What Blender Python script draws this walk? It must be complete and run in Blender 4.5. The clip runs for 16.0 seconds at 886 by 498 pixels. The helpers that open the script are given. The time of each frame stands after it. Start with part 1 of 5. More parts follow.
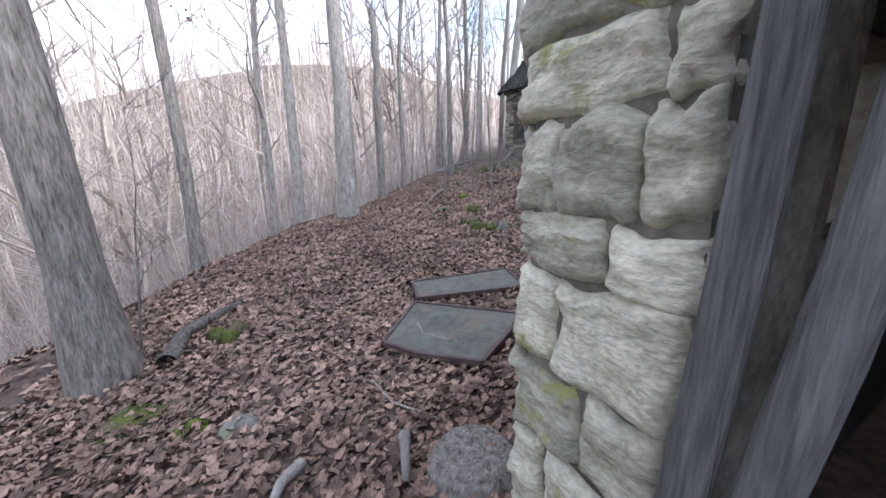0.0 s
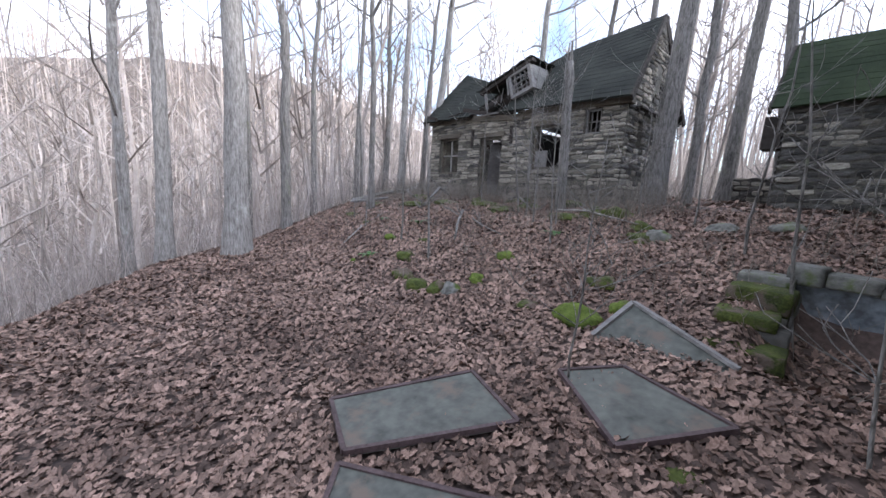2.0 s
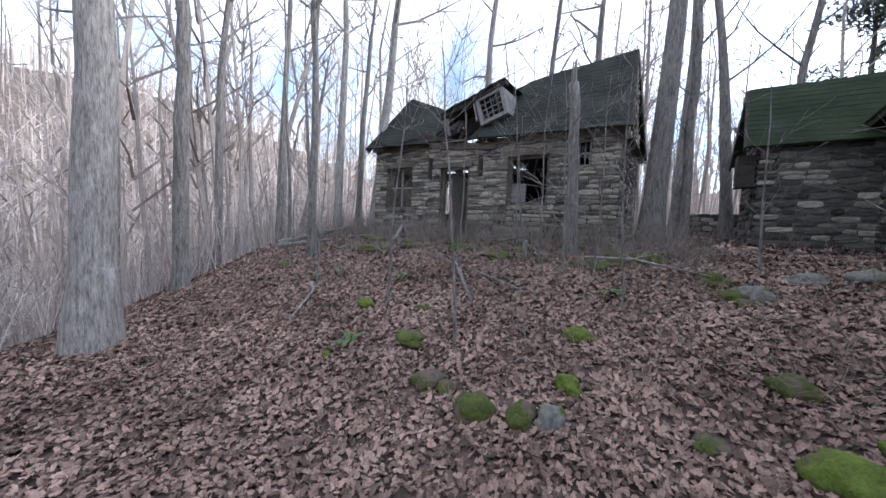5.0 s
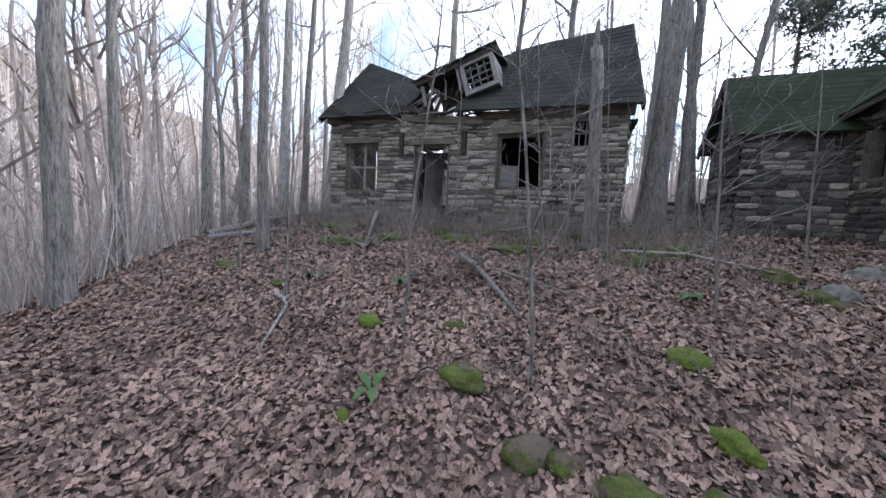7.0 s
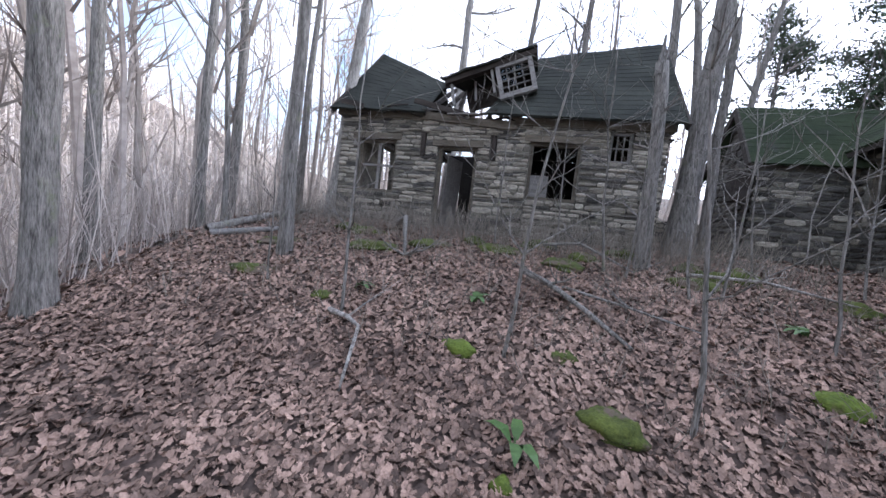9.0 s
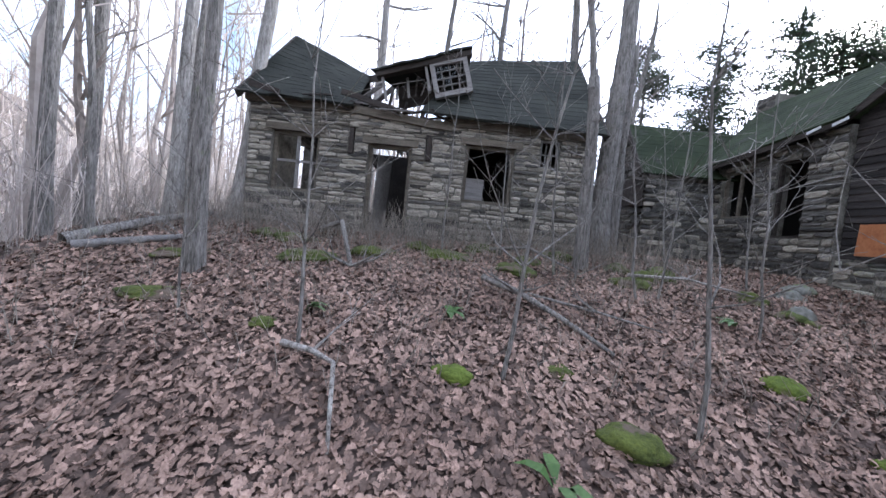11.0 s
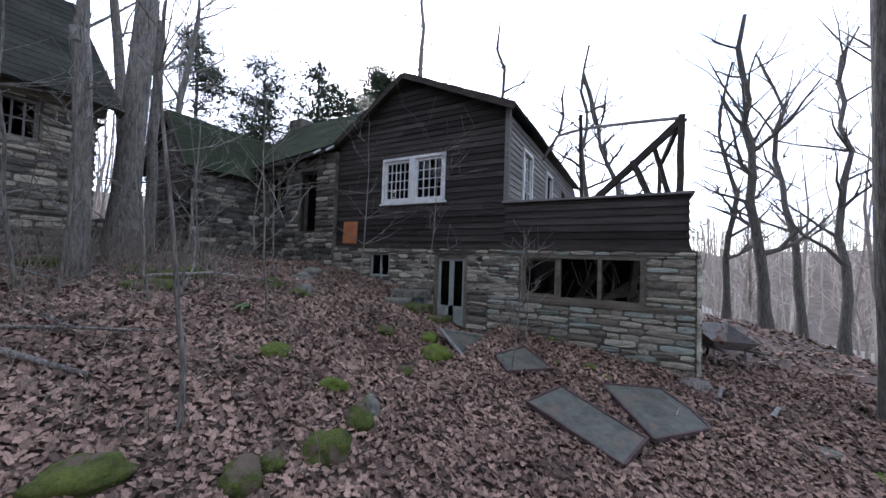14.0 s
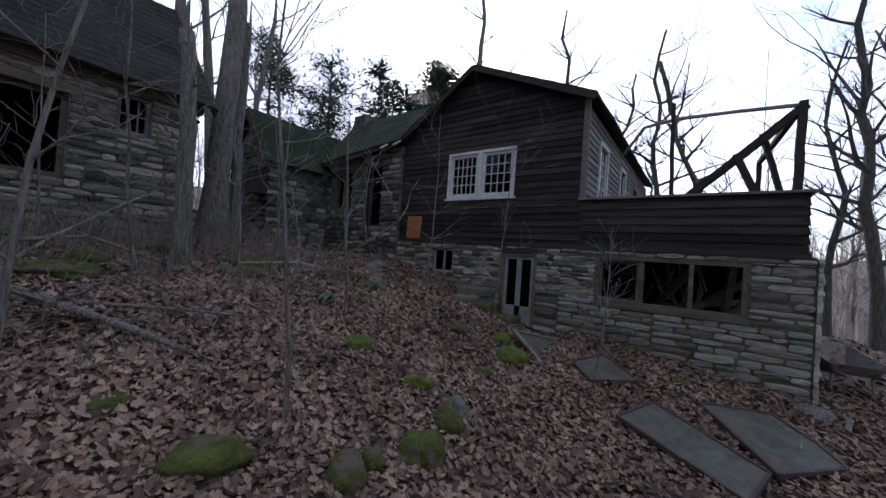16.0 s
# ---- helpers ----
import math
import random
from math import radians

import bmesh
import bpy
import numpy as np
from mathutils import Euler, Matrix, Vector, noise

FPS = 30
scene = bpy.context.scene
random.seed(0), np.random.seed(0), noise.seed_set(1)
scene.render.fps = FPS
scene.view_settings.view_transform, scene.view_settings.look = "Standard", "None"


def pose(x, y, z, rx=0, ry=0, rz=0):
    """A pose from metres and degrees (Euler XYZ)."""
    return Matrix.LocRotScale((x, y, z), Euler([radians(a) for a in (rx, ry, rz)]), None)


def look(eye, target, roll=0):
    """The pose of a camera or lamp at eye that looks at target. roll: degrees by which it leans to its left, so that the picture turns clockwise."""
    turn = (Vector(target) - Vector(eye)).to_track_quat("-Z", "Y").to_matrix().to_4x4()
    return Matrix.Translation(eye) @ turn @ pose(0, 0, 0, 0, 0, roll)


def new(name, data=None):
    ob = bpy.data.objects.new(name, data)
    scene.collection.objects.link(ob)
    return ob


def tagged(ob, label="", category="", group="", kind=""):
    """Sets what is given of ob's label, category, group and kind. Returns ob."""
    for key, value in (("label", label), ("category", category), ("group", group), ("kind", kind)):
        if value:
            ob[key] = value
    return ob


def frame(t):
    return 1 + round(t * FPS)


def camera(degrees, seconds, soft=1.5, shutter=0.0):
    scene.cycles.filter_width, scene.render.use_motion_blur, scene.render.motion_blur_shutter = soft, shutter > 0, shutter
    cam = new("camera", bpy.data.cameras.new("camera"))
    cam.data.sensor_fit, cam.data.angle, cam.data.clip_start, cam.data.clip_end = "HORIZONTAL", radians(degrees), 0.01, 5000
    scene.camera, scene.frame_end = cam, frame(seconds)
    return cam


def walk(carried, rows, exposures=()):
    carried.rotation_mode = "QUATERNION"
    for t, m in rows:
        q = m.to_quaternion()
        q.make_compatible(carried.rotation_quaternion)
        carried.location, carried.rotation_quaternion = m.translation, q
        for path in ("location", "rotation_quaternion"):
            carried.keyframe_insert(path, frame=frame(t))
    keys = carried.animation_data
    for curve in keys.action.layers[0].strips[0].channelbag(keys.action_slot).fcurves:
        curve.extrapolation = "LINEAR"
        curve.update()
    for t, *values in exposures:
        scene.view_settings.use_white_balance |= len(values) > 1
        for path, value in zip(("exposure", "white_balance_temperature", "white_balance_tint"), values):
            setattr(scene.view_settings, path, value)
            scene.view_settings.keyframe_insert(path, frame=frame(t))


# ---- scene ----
LENS = 103.0
ROWS = (
    # seconds, x, y, z, yaw, pitch, roll
    (0, 10.25, -9.62, -0.25, 63.0, -13.4, -1.2),
    (0.5, 9.840, -9.640, -0.166, 62.06, -13.10, -0.00),
    (1, 9.351, -9.365, -0.101, 54.56, -14.76, -0.48),
    (1.5, 9.064, -9.135, -0.047, 50.03, -11.19, 2.15),
    (2, 8.738, -9.143, 0.005, 48.17, -9.27, 3.37),
    (2.5, 8.375, -9.251, 0.061, 47.03, -5.98, 2.73),
    (3, 7.903, -9.250, 0.107, 48.12, -5.81, 2.21),
    (3.5, 7.404, -9.181, 0.136, 47.43, -7.70, 1.73),
    (4, 6.963, -9.057, 0.148, 42.03, -3.76, 1.70),
    (6.5, 4.684, -8.127, 0.125, 25.82, -5.45, 4.73),
    (7, 4.315, -8.089, 0.122, 22.14, -5.26, 2.98),
    (7.5, 3.941, -8.120, 0.113, 15.61, -5.60, 4.93),
    (8, 3.573, -8.157, 0.104, 15.90, -3.90, 6.64),
    (10.5, 2.010, -7.795, 0.086, 14.75, -4.93, 6.00),
    (11, 1.972, -7.748, 0.100, 0.08, -2.62, 6.00),
    (11.5, 2.049, -7.708, 0.118, -18.42, -0.82, 7.25),
    (12, 2.224, -7.718, 0.141, -31.97, -0.62, 7.76),
    (12.5, 2.361, -7.822, 0.159, -41.81, 0.54, 7.86),
    (13, 2.420, -7.996, 0.156, -48.69, 1.49, 5.06),
    (13.5, 2.506, -8.126, 0.127, -54.56, 1.53, 3.75),
    (14, 2.611, -8.120, 0.080, -60.91, 1.99, 1.93),
    (14.5, 2.733, -7.996, 0.038, -69.04, 2.26, 2.48),
    (15, 2.814, -7.910, 0.017, -76.89, 3.75, 3.59),
    (15.5, 2.688, -7.817, 0.028, -77.57, 2.23, 4.29),
    (16, 2.508, -7.654, 0.072, -53.52, 0.97, 4.01),
)


def cam_pose(x, y, z, yaw, pitch, roll):
    yw, pt = radians(yaw), radians(pitch)
    ahead = Vector((-math.sin(yw) * math.cos(pt), math.cos(yw) * math.cos(pt), math.sin(pt)))
    eye = Vector((x, y, z))
    return look(eye, eye + ahead, roll)


cam = camera(LENS, 16.0, soft=1.5)
walk(cam, [(r[0], cam_pose(*r[1:])) for r in ROWS],
     exposures=((0.0, 0.5, 6000, 12), (1.0, 0.52, 5950, 12), (2.5, 0.36, 5900, 12), (4.0, 0.14, 5830, 12), (8.0, 0.34, 5800, 12), (11.0, 0.56, 5750, 12), (12.3, 0.54, 5750, 12), (13.2, 0.24, 5750, 12), (14.5, -0.44, 5720, 12), (15.1, -0.86, 5720, 12), (16.0, -1.08, 5730, 13)))

# ---------------------------------------------------------------- world and sun
SUN_AZ, SUN_EL = 57.0, 21.0   # degrees clockwise from +y, and above the horizon


def make_world():
    world = bpy.data.worlds.new("sky")
    scene.world = world
    world.use_nodes = True
    nt = world.node_tree
    nt.nodes.clear()
    out = nt.nodes.new("ShaderNodeOutputWorld")
    bg = nt.nodes.new("ShaderNodeBackground")
    sky = nt.nodes.new("ShaderNodeTexSky")
    sky.sky_type = "NISHITA"
    sky.sun_disc = False
    sky.sun_elevation = radians(SUN_EL)
    sky.sun_rotation = radians(SUN_AZ)
    scale = nt.nodes.new("ShaderNodeVectorMath")
    scale.operation = "SCALE"
    scale.inputs["Scale"].default_value = 0.26
    nt.links.new(sky.outputs["Color"], scale.inputs[0])
    co = nt.nodes.new("ShaderNodeTexCoord")
    noi = nt.nodes.new("ShaderNodeTexNoise")
    noi.inputs["Scale"].default_value = 2.2
    noi.inputs["Detail"].default_value = 6
    nt.links.new(co.outputs["Generated"], noi.inputs["Vector"])
    ramp = nt.nodes.new("ShaderNodeValToRGB")
    ramp.color_ramp.elements[0].position = 0.4
    ramp.color_ramp.elements[0].color = (0.1, 0.1, 0.1, 1)
    ramp.color_ramp.elements[1].position = 0.53
    ramp.color_ramp.elements[1].color = (1, 1, 1, 1)
    nt.links.new(noi.outputs["Fac"], ramp.inputs[0])
    mix = nt.nodes.new("ShaderNodeMix")
    mix.data_type = "RGBA"
    mix.inputs["B"].default_value = (1.2, 1.22, 1.34, 1)
    nt.links.new(ramp.outputs["Color"], mix.inputs["Factor"])
    nt.links.new(scale.outputs[0], mix.inputs["A"])
    # thin cloud brightens round the hidden sun
    dot = nt.nodes.new("ShaderNodeVectorMath")
    dot.operation = "DOT_PRODUCT"
    dot.inputs[1].default_value = (math.sin(radians(SUN_AZ)) * math.cos(radians(SUN_EL)), math.cos(radians(SUN_AZ)) * math.cos(radians(SUN_EL)), math.sin(radians(SUN_EL)))
    nt.links.new(co.outputs["Generated"], dot.inputs[0])
    halo = nt.nodes.new("ShaderNodeMapRange")
    halo.interpolation_type = "SMOOTHSTEP"
    halo.inputs["From Min"].default_value = 0.35
    halo.inputs["From Max"].default_value = 1.0
    halo.inputs["To Min"].default_value = 1.0
    halo.inputs["To Max"].default_value = 2.6
    nt.links.new(dot.outputs["Value"], halo.inputs["Value"])
    glow = nt.nodes.new("ShaderNodeVectorMath")
    glow.operation = "SCALE"
    nt.links.new(mix.outputs["Result"], glow.inputs[0])
    nt.links.new(halo.outputs[0], glow.inputs["Scale"])
    nt.links.new(glow.outputs[0], bg.inputs["Color"])
    bg.inputs["Strength"].default_value = 1.22
    nt.links.new(bg.outputs[0], out.inputs[0])


make_world()
sun_data = bpy.data.lights.new("sun", "SUN")
sun_data.energy = 2.4
sun_data.angle = radians(11)
sun_data.color = (1.0, 0.95, 0.88)
sun = new("sun", sun_data)
_az, _el = radians(SUN_AZ), radians(SUN_EL)
_dir = Vector((math.sin(_az) * math.cos(_el), math.cos(_az) * math.cos(_el), math.sin(_el)))
sun.matrix_world = look(_dir * 60, (0, 0, 0))

# ---------------------------------------------------------------- materials


def material(name, lo, hi, scale=6.0, rough=0.85, bump=0.3, fine=40.0, metal=0.0, stretch=(1, 1, 1), stain=None,
             stain_scale=1.2, stain_at=0.55, rnd=0.0, per_island=False, spec=0.3, stain_soft=0.12, relief=0.02):
    """A two-scale procedural surface: broad tone, fine grain, an optional stain with its own shape, and a tone per piece."""
    if "white" not in name:
        lo, hi = [c * 0.8 for c in lo], [c * 0.8 for c in hi]
    m = bpy.data.materials.new(name)
    m.use_nodes = True
    nt = m.node_tree
    bsdf = nt.nodes["Principled BSDF"]
    geo = nt.nodes.new("ShaderNodeTexCoord")
    mp = nt.nodes.new("ShaderNodeMapping")
    mp.inputs["Scale"].default_value = stretch
    info = nt.nodes.new("ShaderNodeObjectInfo")
    off = nt.nodes.new("ShaderNodeVectorMath")
    off.operation = "SCALE"
    off.inputs[0].default_value = (37.0, 19.0, 53.0)
    nt.links.new(info.outputs["Random"], off.inputs["Scale"])
    add = nt.nodes.new("ShaderNodeVectorMath")
    nt.links.new(geo.outputs["Object"], add.inputs[0])
    nt.links.new(off.outputs[0], add.inputs[1])
    nt.links.new(add.outputs[0], mp.inputs["Vector"])
    a = nt.nodes.new("ShaderNodeTexNoise")
    a.inputs["Scale"].default_value = scale
    a.inputs["Detail"].default_value = 5
    b = nt.nodes.new("ShaderNodeTexNoise")
    b.inputs["Scale"].default_value = fine
    b.inputs["Detail"].default_value = 4
    for n in (a, b):
        nt.links.new(mp.outputs[0], n.inputs["Vector"])
    mx = nt.nodes.new("ShaderNodeMath")
    mx.operation = "MULTIPLY_ADD"
    mx.inputs[1].default_value = 0.55
    nt.links.new(a.outputs["Fac"], mx.inputs[0])
    half = nt.nodes.new("ShaderNodeMath")
    half.operation = "MULTIPLY"
    half.inputs[1].default_value = 0.45
    nt.links.new(b.outputs["Fac"], half.inputs[0])
    nt.links.new(half.outputs[0], mx.inputs[2])
    ramp = nt.nodes.new("ShaderNodeValToRGB")
    ramp.color_ramp.elements[0].position = 0.34
    ramp.color_ramp.elements[1].position = 0.66
    ramp.color_ramp.elements[0].color = (*lo, 1)
    ramp.color_ramp.elements[1].color = (*hi, 1)
    nt.links.new(mx.outputs[0], ramp.inputs[0])
    col = ramp.outputs["Color"]
    if rnd > 0:
        hsv = nt.nodes.new("ShaderNodeHueSaturation")
        ma = nt.nodes.new("ShaderNodeMapRange")
        ma.inputs["To Min"].default_value = 1.0 - rnd
        ma.inputs["To Max"].default_value = 1.0 + rnd
        if per_island:
            isl = nt.nodes.new("ShaderNodeNewGeometry")
            nt.links.new(isl.outputs["Random Per Island"], ma.inputs["Value"])
        else:
            nt.links.new(info.outputs["Random"], ma.inputs["Value"])
        nt.links.new(ma.outputs[0], hsv.inputs["Value"])
        nt.links.new(col, hsv.inputs["Color"])
        col = hsv.outputs["Color"]
    if stain:
        s = nt.nodes.new("ShaderNodeTexNoise")
        s.inputs["Scale"].default_value = stain_scale
        s.inputs["Detail"].default_value = 7
        s.inputs["Roughness"].default_value = 0.65
        nt.links.new(add.outputs[0], s.inputs["Vector"])
        sr = nt.nodes.new("ShaderNodeMapRange")
        sr.inputs["From Min"].default_value = stain_at
        sr.inputs["From Max"].default_value = stain_at + stain_soft
        nt.links.new(s.outputs["Fac"], sr.inputs["Value"])
        sm = nt.nodes.new("ShaderNodeMix")
        sm.data_type = "RGBA"
        sm.inputs["B"].default_value = (*stain, 1)
        nt.links.new(sr.outputs[0], sm.inputs["Factor"])
        nt.links.new(col, sm.inputs["A"])
        col = sm.outputs["Result"]
    nt.links.new(col, bsdf.inputs["Base Color"])
    bsdf.inputs["Roughness"].default_value = rough
    bsdf.inputs["Metallic"].default_value = metal
    bsdf.inputs["Specular IOR Level"].default_value = spec
    if bump > 0:
        bp = nt.nodes.new("ShaderNodeBump")
        bp.inputs["Strength"].default_value = bump
        bp.inputs["Distance"].default_value = relief
        nt.links.new(mx.outputs[0], bp.inputs["Height"])
        nt.links.new(bp.outputs[0], bsdf.inputs["Normal"])
    return m


def glass_material():
    m = bpy.data.materials.new("old glass")
    m.use_nodes = True
    b = m.node_tree.nodes["Principled BSDF"]
    b.inputs["Base Color"].default_value = (0.3, 0.33, 0.33, 1)
    b.inputs["Roughness"].default_value = 0.08
    b.inputs["Transmission Weight"].default_value = 1.0
    b.inputs["IOR"].default_value = 1.33
    return m


M = {}
M["soil"] = material("forest soil", (0.04, 0.03, 0.025), (0.17, 0.12, 0.1), 1.5, bump=0.6, fine=22)
M["leafy"] = material("leaf-covered far slopes", (0.075, 0.059, 0.048), (0.23, 0.185, 0.155), 0.8, bump=0.6, fine=6)
M["leaf"] = material("dry oak leaves", (0.135, 0.086, 0.066), (0.375, 0.258, 0.203), 1.2, rough=0.75, bump=0.2, fine=60, rnd=0.68, per_island=True)
M["stone"] = material("fieldstone", (0.19, 0.174, 0.145), (0.47, 0.43, 0.355), 3.0, bump=0.9, fine=14, rnd=0.52,
                      stain=(0.17, 0.18, 0.085), stain_scale=2.2, stain_at=0.6)
M["stone_dark"] = material("weathered dark fieldstone", (0.06, 0.056, 0.052), (0.17, 0.16, 0.143), 3.0, bump=0.8, fine=14, rnd=0.5,
                           stain=(0.10, 0.12, 0.06), stain_scale=2.2, stain_at=0.62)
M["stone_pale"] = material("pale lime-washed fieldstone", (0.27, 0.265, 0.215), (0.66, 0.645, 0.53), 7.0, bump=0.9, fine=42, stretch=(1, 1, 1.8), rnd=0.3,
                           stain=(0.25, 0.26, 0.10), stain_scale=4.0, stain_at=0.57, stain_soft=0.08)
M["stone_green"] = material("green-washed fieldstone", (0.20, 0.24, 0.21), (0.44, 0.48, 0.43), 3.5, bump=0.6, fine=16, rnd=0.35,
                            stain=(0.13, 0.13, 0.10), stain_scale=3.0, stain_at=0.58)
M["mortar_pale"] = material("pale crumbling mortar", (0.42, 0.41, 0.34), (0.68, 0.66, 0.56), 5, bump=0.8, fine=30, stain=(0.2, 0.21, 0.1), stain_scale=3, stain_at=0.58)
# dirty mortar, darkened further: shadow between the stones is in the colour
M["mortar"] = material("old lime mortar with joint shade", (0.08, 0.074, 0.06), (0.25, 0.235, 0.2), 4, bump=0.8, fine=30, stain=(0.055, 0.05, 0.042), stain_scale=3, stain_at=0.53)
M["bark"] = material("grey bark", (0.075, 0.07, 0.062), (0.40, 0.375, 0.345), 5.0, bump=1.0, fine=16, stretch=(5, 5, 0.8), stain=(0.17, 0.18, 0.12), stain_at=0.6, stain_scale=3, relief=0.05)
M["bark_pale"] = material("pale bark", (0.15, 0.135, 0.12), (0.56, 0.53, 0.49), 5.0, bump=1.0, fine=16, stretch=(5, 5, 0.9), stain=(0.52, 0.51, 0.47), stain_at=0.6, stain_scale=2.5, relief=0.045)
M["bark_dark"] = material("dark bark", (0.05, 0.046, 0.042), (0.23, 0.215, 0.195), 5.0, relief=0.05, bump=1.0, fine=14, stretch=(5, 5, 0.7))
M["twig"] = material("bare twigs", (0.16, 0.14, 0.115), (0.36, 0.32, 0.27), 1.0, bump=0, fine=9, rnd=0.3, per_island=True)
# paler than the near bark: a greyish haze is mixed into the colour
M["brush"] = material("bare far woods with haze tint", (0.31, 0.265, 0.235), (0.62, 0.55, 0.5), 0.3, bump=0, fine=6, rnd=0.35, per_island=True)
M["wood_grey"] = material("silvered bare wood", (0.17, 0.16, 0.15), (0.36, 0.345, 0.33), 2.5, bump=0.6, fine=24, stretch=(1, 8, 8), rnd=0.2)
M["post_wood"] = material("silvered bent post wood", (0.045, 0.046, 0.048), (0.19, 0.19, 0.193), 3.0, bump=0.8, fine=16, stretch=(8, 8, 0.6))
M["board_dark"] = material("dark weathered clapboard", (0.014, 0.012, 0.0115), (0.065, 0.056, 0.051), 2.0, bump=0.6, fine=18, stretch=(0.6, 6, 8), rnd=0.6,
                           stain=(0.13, 0.118, 0.106), stain_scale=1.4, stain_at=0.65, stain_soft=0.2)
M["board_grey"] = material("grey weathered clapboard", (0.15, 0.145, 0.135), (0.32, 0.31, 0.29), 2.0, bump=0.5, fine=18, stretch=(0.6, 6, 8), rnd=0.25)
M["timber"] = material("old timber lintel", (0.10, 0.085, 0.065), (0.25, 0.22, 0.175), 2.0, bump=0.6, fine=20, stretch=(1, 6, 6), rnd=0.2)
M["timber_dark"] = material("rotten dark timber", (0.022, 0.018, 0.015), (0.085, 0.07, 0.06), 2.0, bump=0.6, fine=20, stretch=(1, 6, 6))
M["roof"] = material("mossy asphalt shingle", (0.02, 0.022, 0.02), (0.058, 0.062, 0.053), 1.4, rough=0.95, spec=0.12, bump=0.5, fine=36, stain=(0.20, 0.205, 0.19), stain_scale=2.6, stain_at=0.68, stain_soft=0.05, rnd=0.2)
M["roof_moss"] = material("moss-grown shingle", (0.024, 0.034, 0.021), (0.062, 0.082, 0.044), 1.2, rough=0.95, spec=0.12, bump=0.6, fine=36, stain=(0.05, 0.05, 0.045), stain_scale=1.6, stain_at=0.56, rnd=0.2)
M["moss"] = material("green moss", (0.03, 0.04, 0.012), (0.12, 0.145, 0.03), 6, rough=0.95, bump=1.0, fine=50, stain=(0.11, 0.085, 0.065), stain_scale=3.5, stain_at=0.52, stain_soft=0.06)
M["moss_bright"] = material("bright green moss", (0.055, 0.082, 0.014), (0.165, 0.215, 0.036), 5, rough=0.95, bump=1.0, fine=50, stain=(0.10, 0.08, 0.05), stain_scale=4, stain_at=0.6)
M["rock"] = material("lichened rock", (0.10, 0.10, 0.086), (0.30, 0.295, 0.265), 4, bump=0.8, fine=20, stain=(0.09, 0.12, 0.03), stain_scale=4, stain_at=0.52)
M["slab"] = material("dusty slate-coloured panel", (0.065, 0.07, 0.061), (0.175, 0.182, 0.158), 3.0, rough=0.65, bump=0.3, fine=14, stain=(0.14, 0.112, 0.09), stain_scale=4.0, stain_at=0.54)
M["slab_rim"] = material("dark maroon metal rim", (0.055, 0.035, 0.035), (0.14, 0.10, 0.10), 6, rough=0.6, bump=0.3)
M["white"] = material("white flaking paint", (0.46, 0.47, 0.47), (0.74, 0.75, 0.75), 6, rough=0.6, bump=0.2, fine=30, stain=(0.36, 0.34, 0.31), stain_scale=6, stain_at=0.64)
M["door_paint"] = material("pale green-grey door paint", (0.26, 0.29, 0.275), (0.42, 0.45, 0.43), 4, rough=0.6, bump=0.2)
M["orange"] = material("rusty orange board", (0.30, 0.105, 0.04), (0.48, 0.20, 0.085), 4, bump=0.3, fine=20)
M["rust"] = material("rusted sheet metal", (0.2, 0.19, 0.185), (0.46, 0.445, 0.435), 4, rough=0.7, bump=0.4, metal=0.1, stain=(0.16, 0.075, 0.045), stain_scale=4, stain_at=0.52)
# near-black: the gloom inside the buildings is put into this colour
M["dark"] = material("dark interior shade", (0.02, 0.018, 0.017), (0.06, 0.054, 0.05), 2, bump=0.3)
M["evergreen"] = material("evergreen needles", (0.03, 0.052, 0.026), (0.085, 0.12, 0.062), 3, bump=0, rnd=0.3, per_island=True)
M["fern"] = material("green leaf", (0.05, 0.10, 0.03), (0.10, 0.18, 0.05), 5, bump=0.1, rough=0.5)
M["field"] = material("pale dry field", (0.32, 0.30, 0.255), (0.48, 0.46, 0.40), 0.2, bump=0.1, fine=3)
M["tan_leaf"] = material("tan clinging leaves", (0.22, 0.13, 0.09), (0.42, 0.28, 0.20), 3, bump=0, rnd=0.3, per_island=True)
M["plaster"] = material("damp blue-grey cement render", (0.13, 0.145, 0.16), (0.36, 0.39, 0.41), 2.2, bump=0.4, fine=18, stain=(0.07, 0.07, 0.065), stain_scale=2.5, stain_at=0.56)
M["glass"] = glass_material()

# ---------------------------------------------------------------- builders


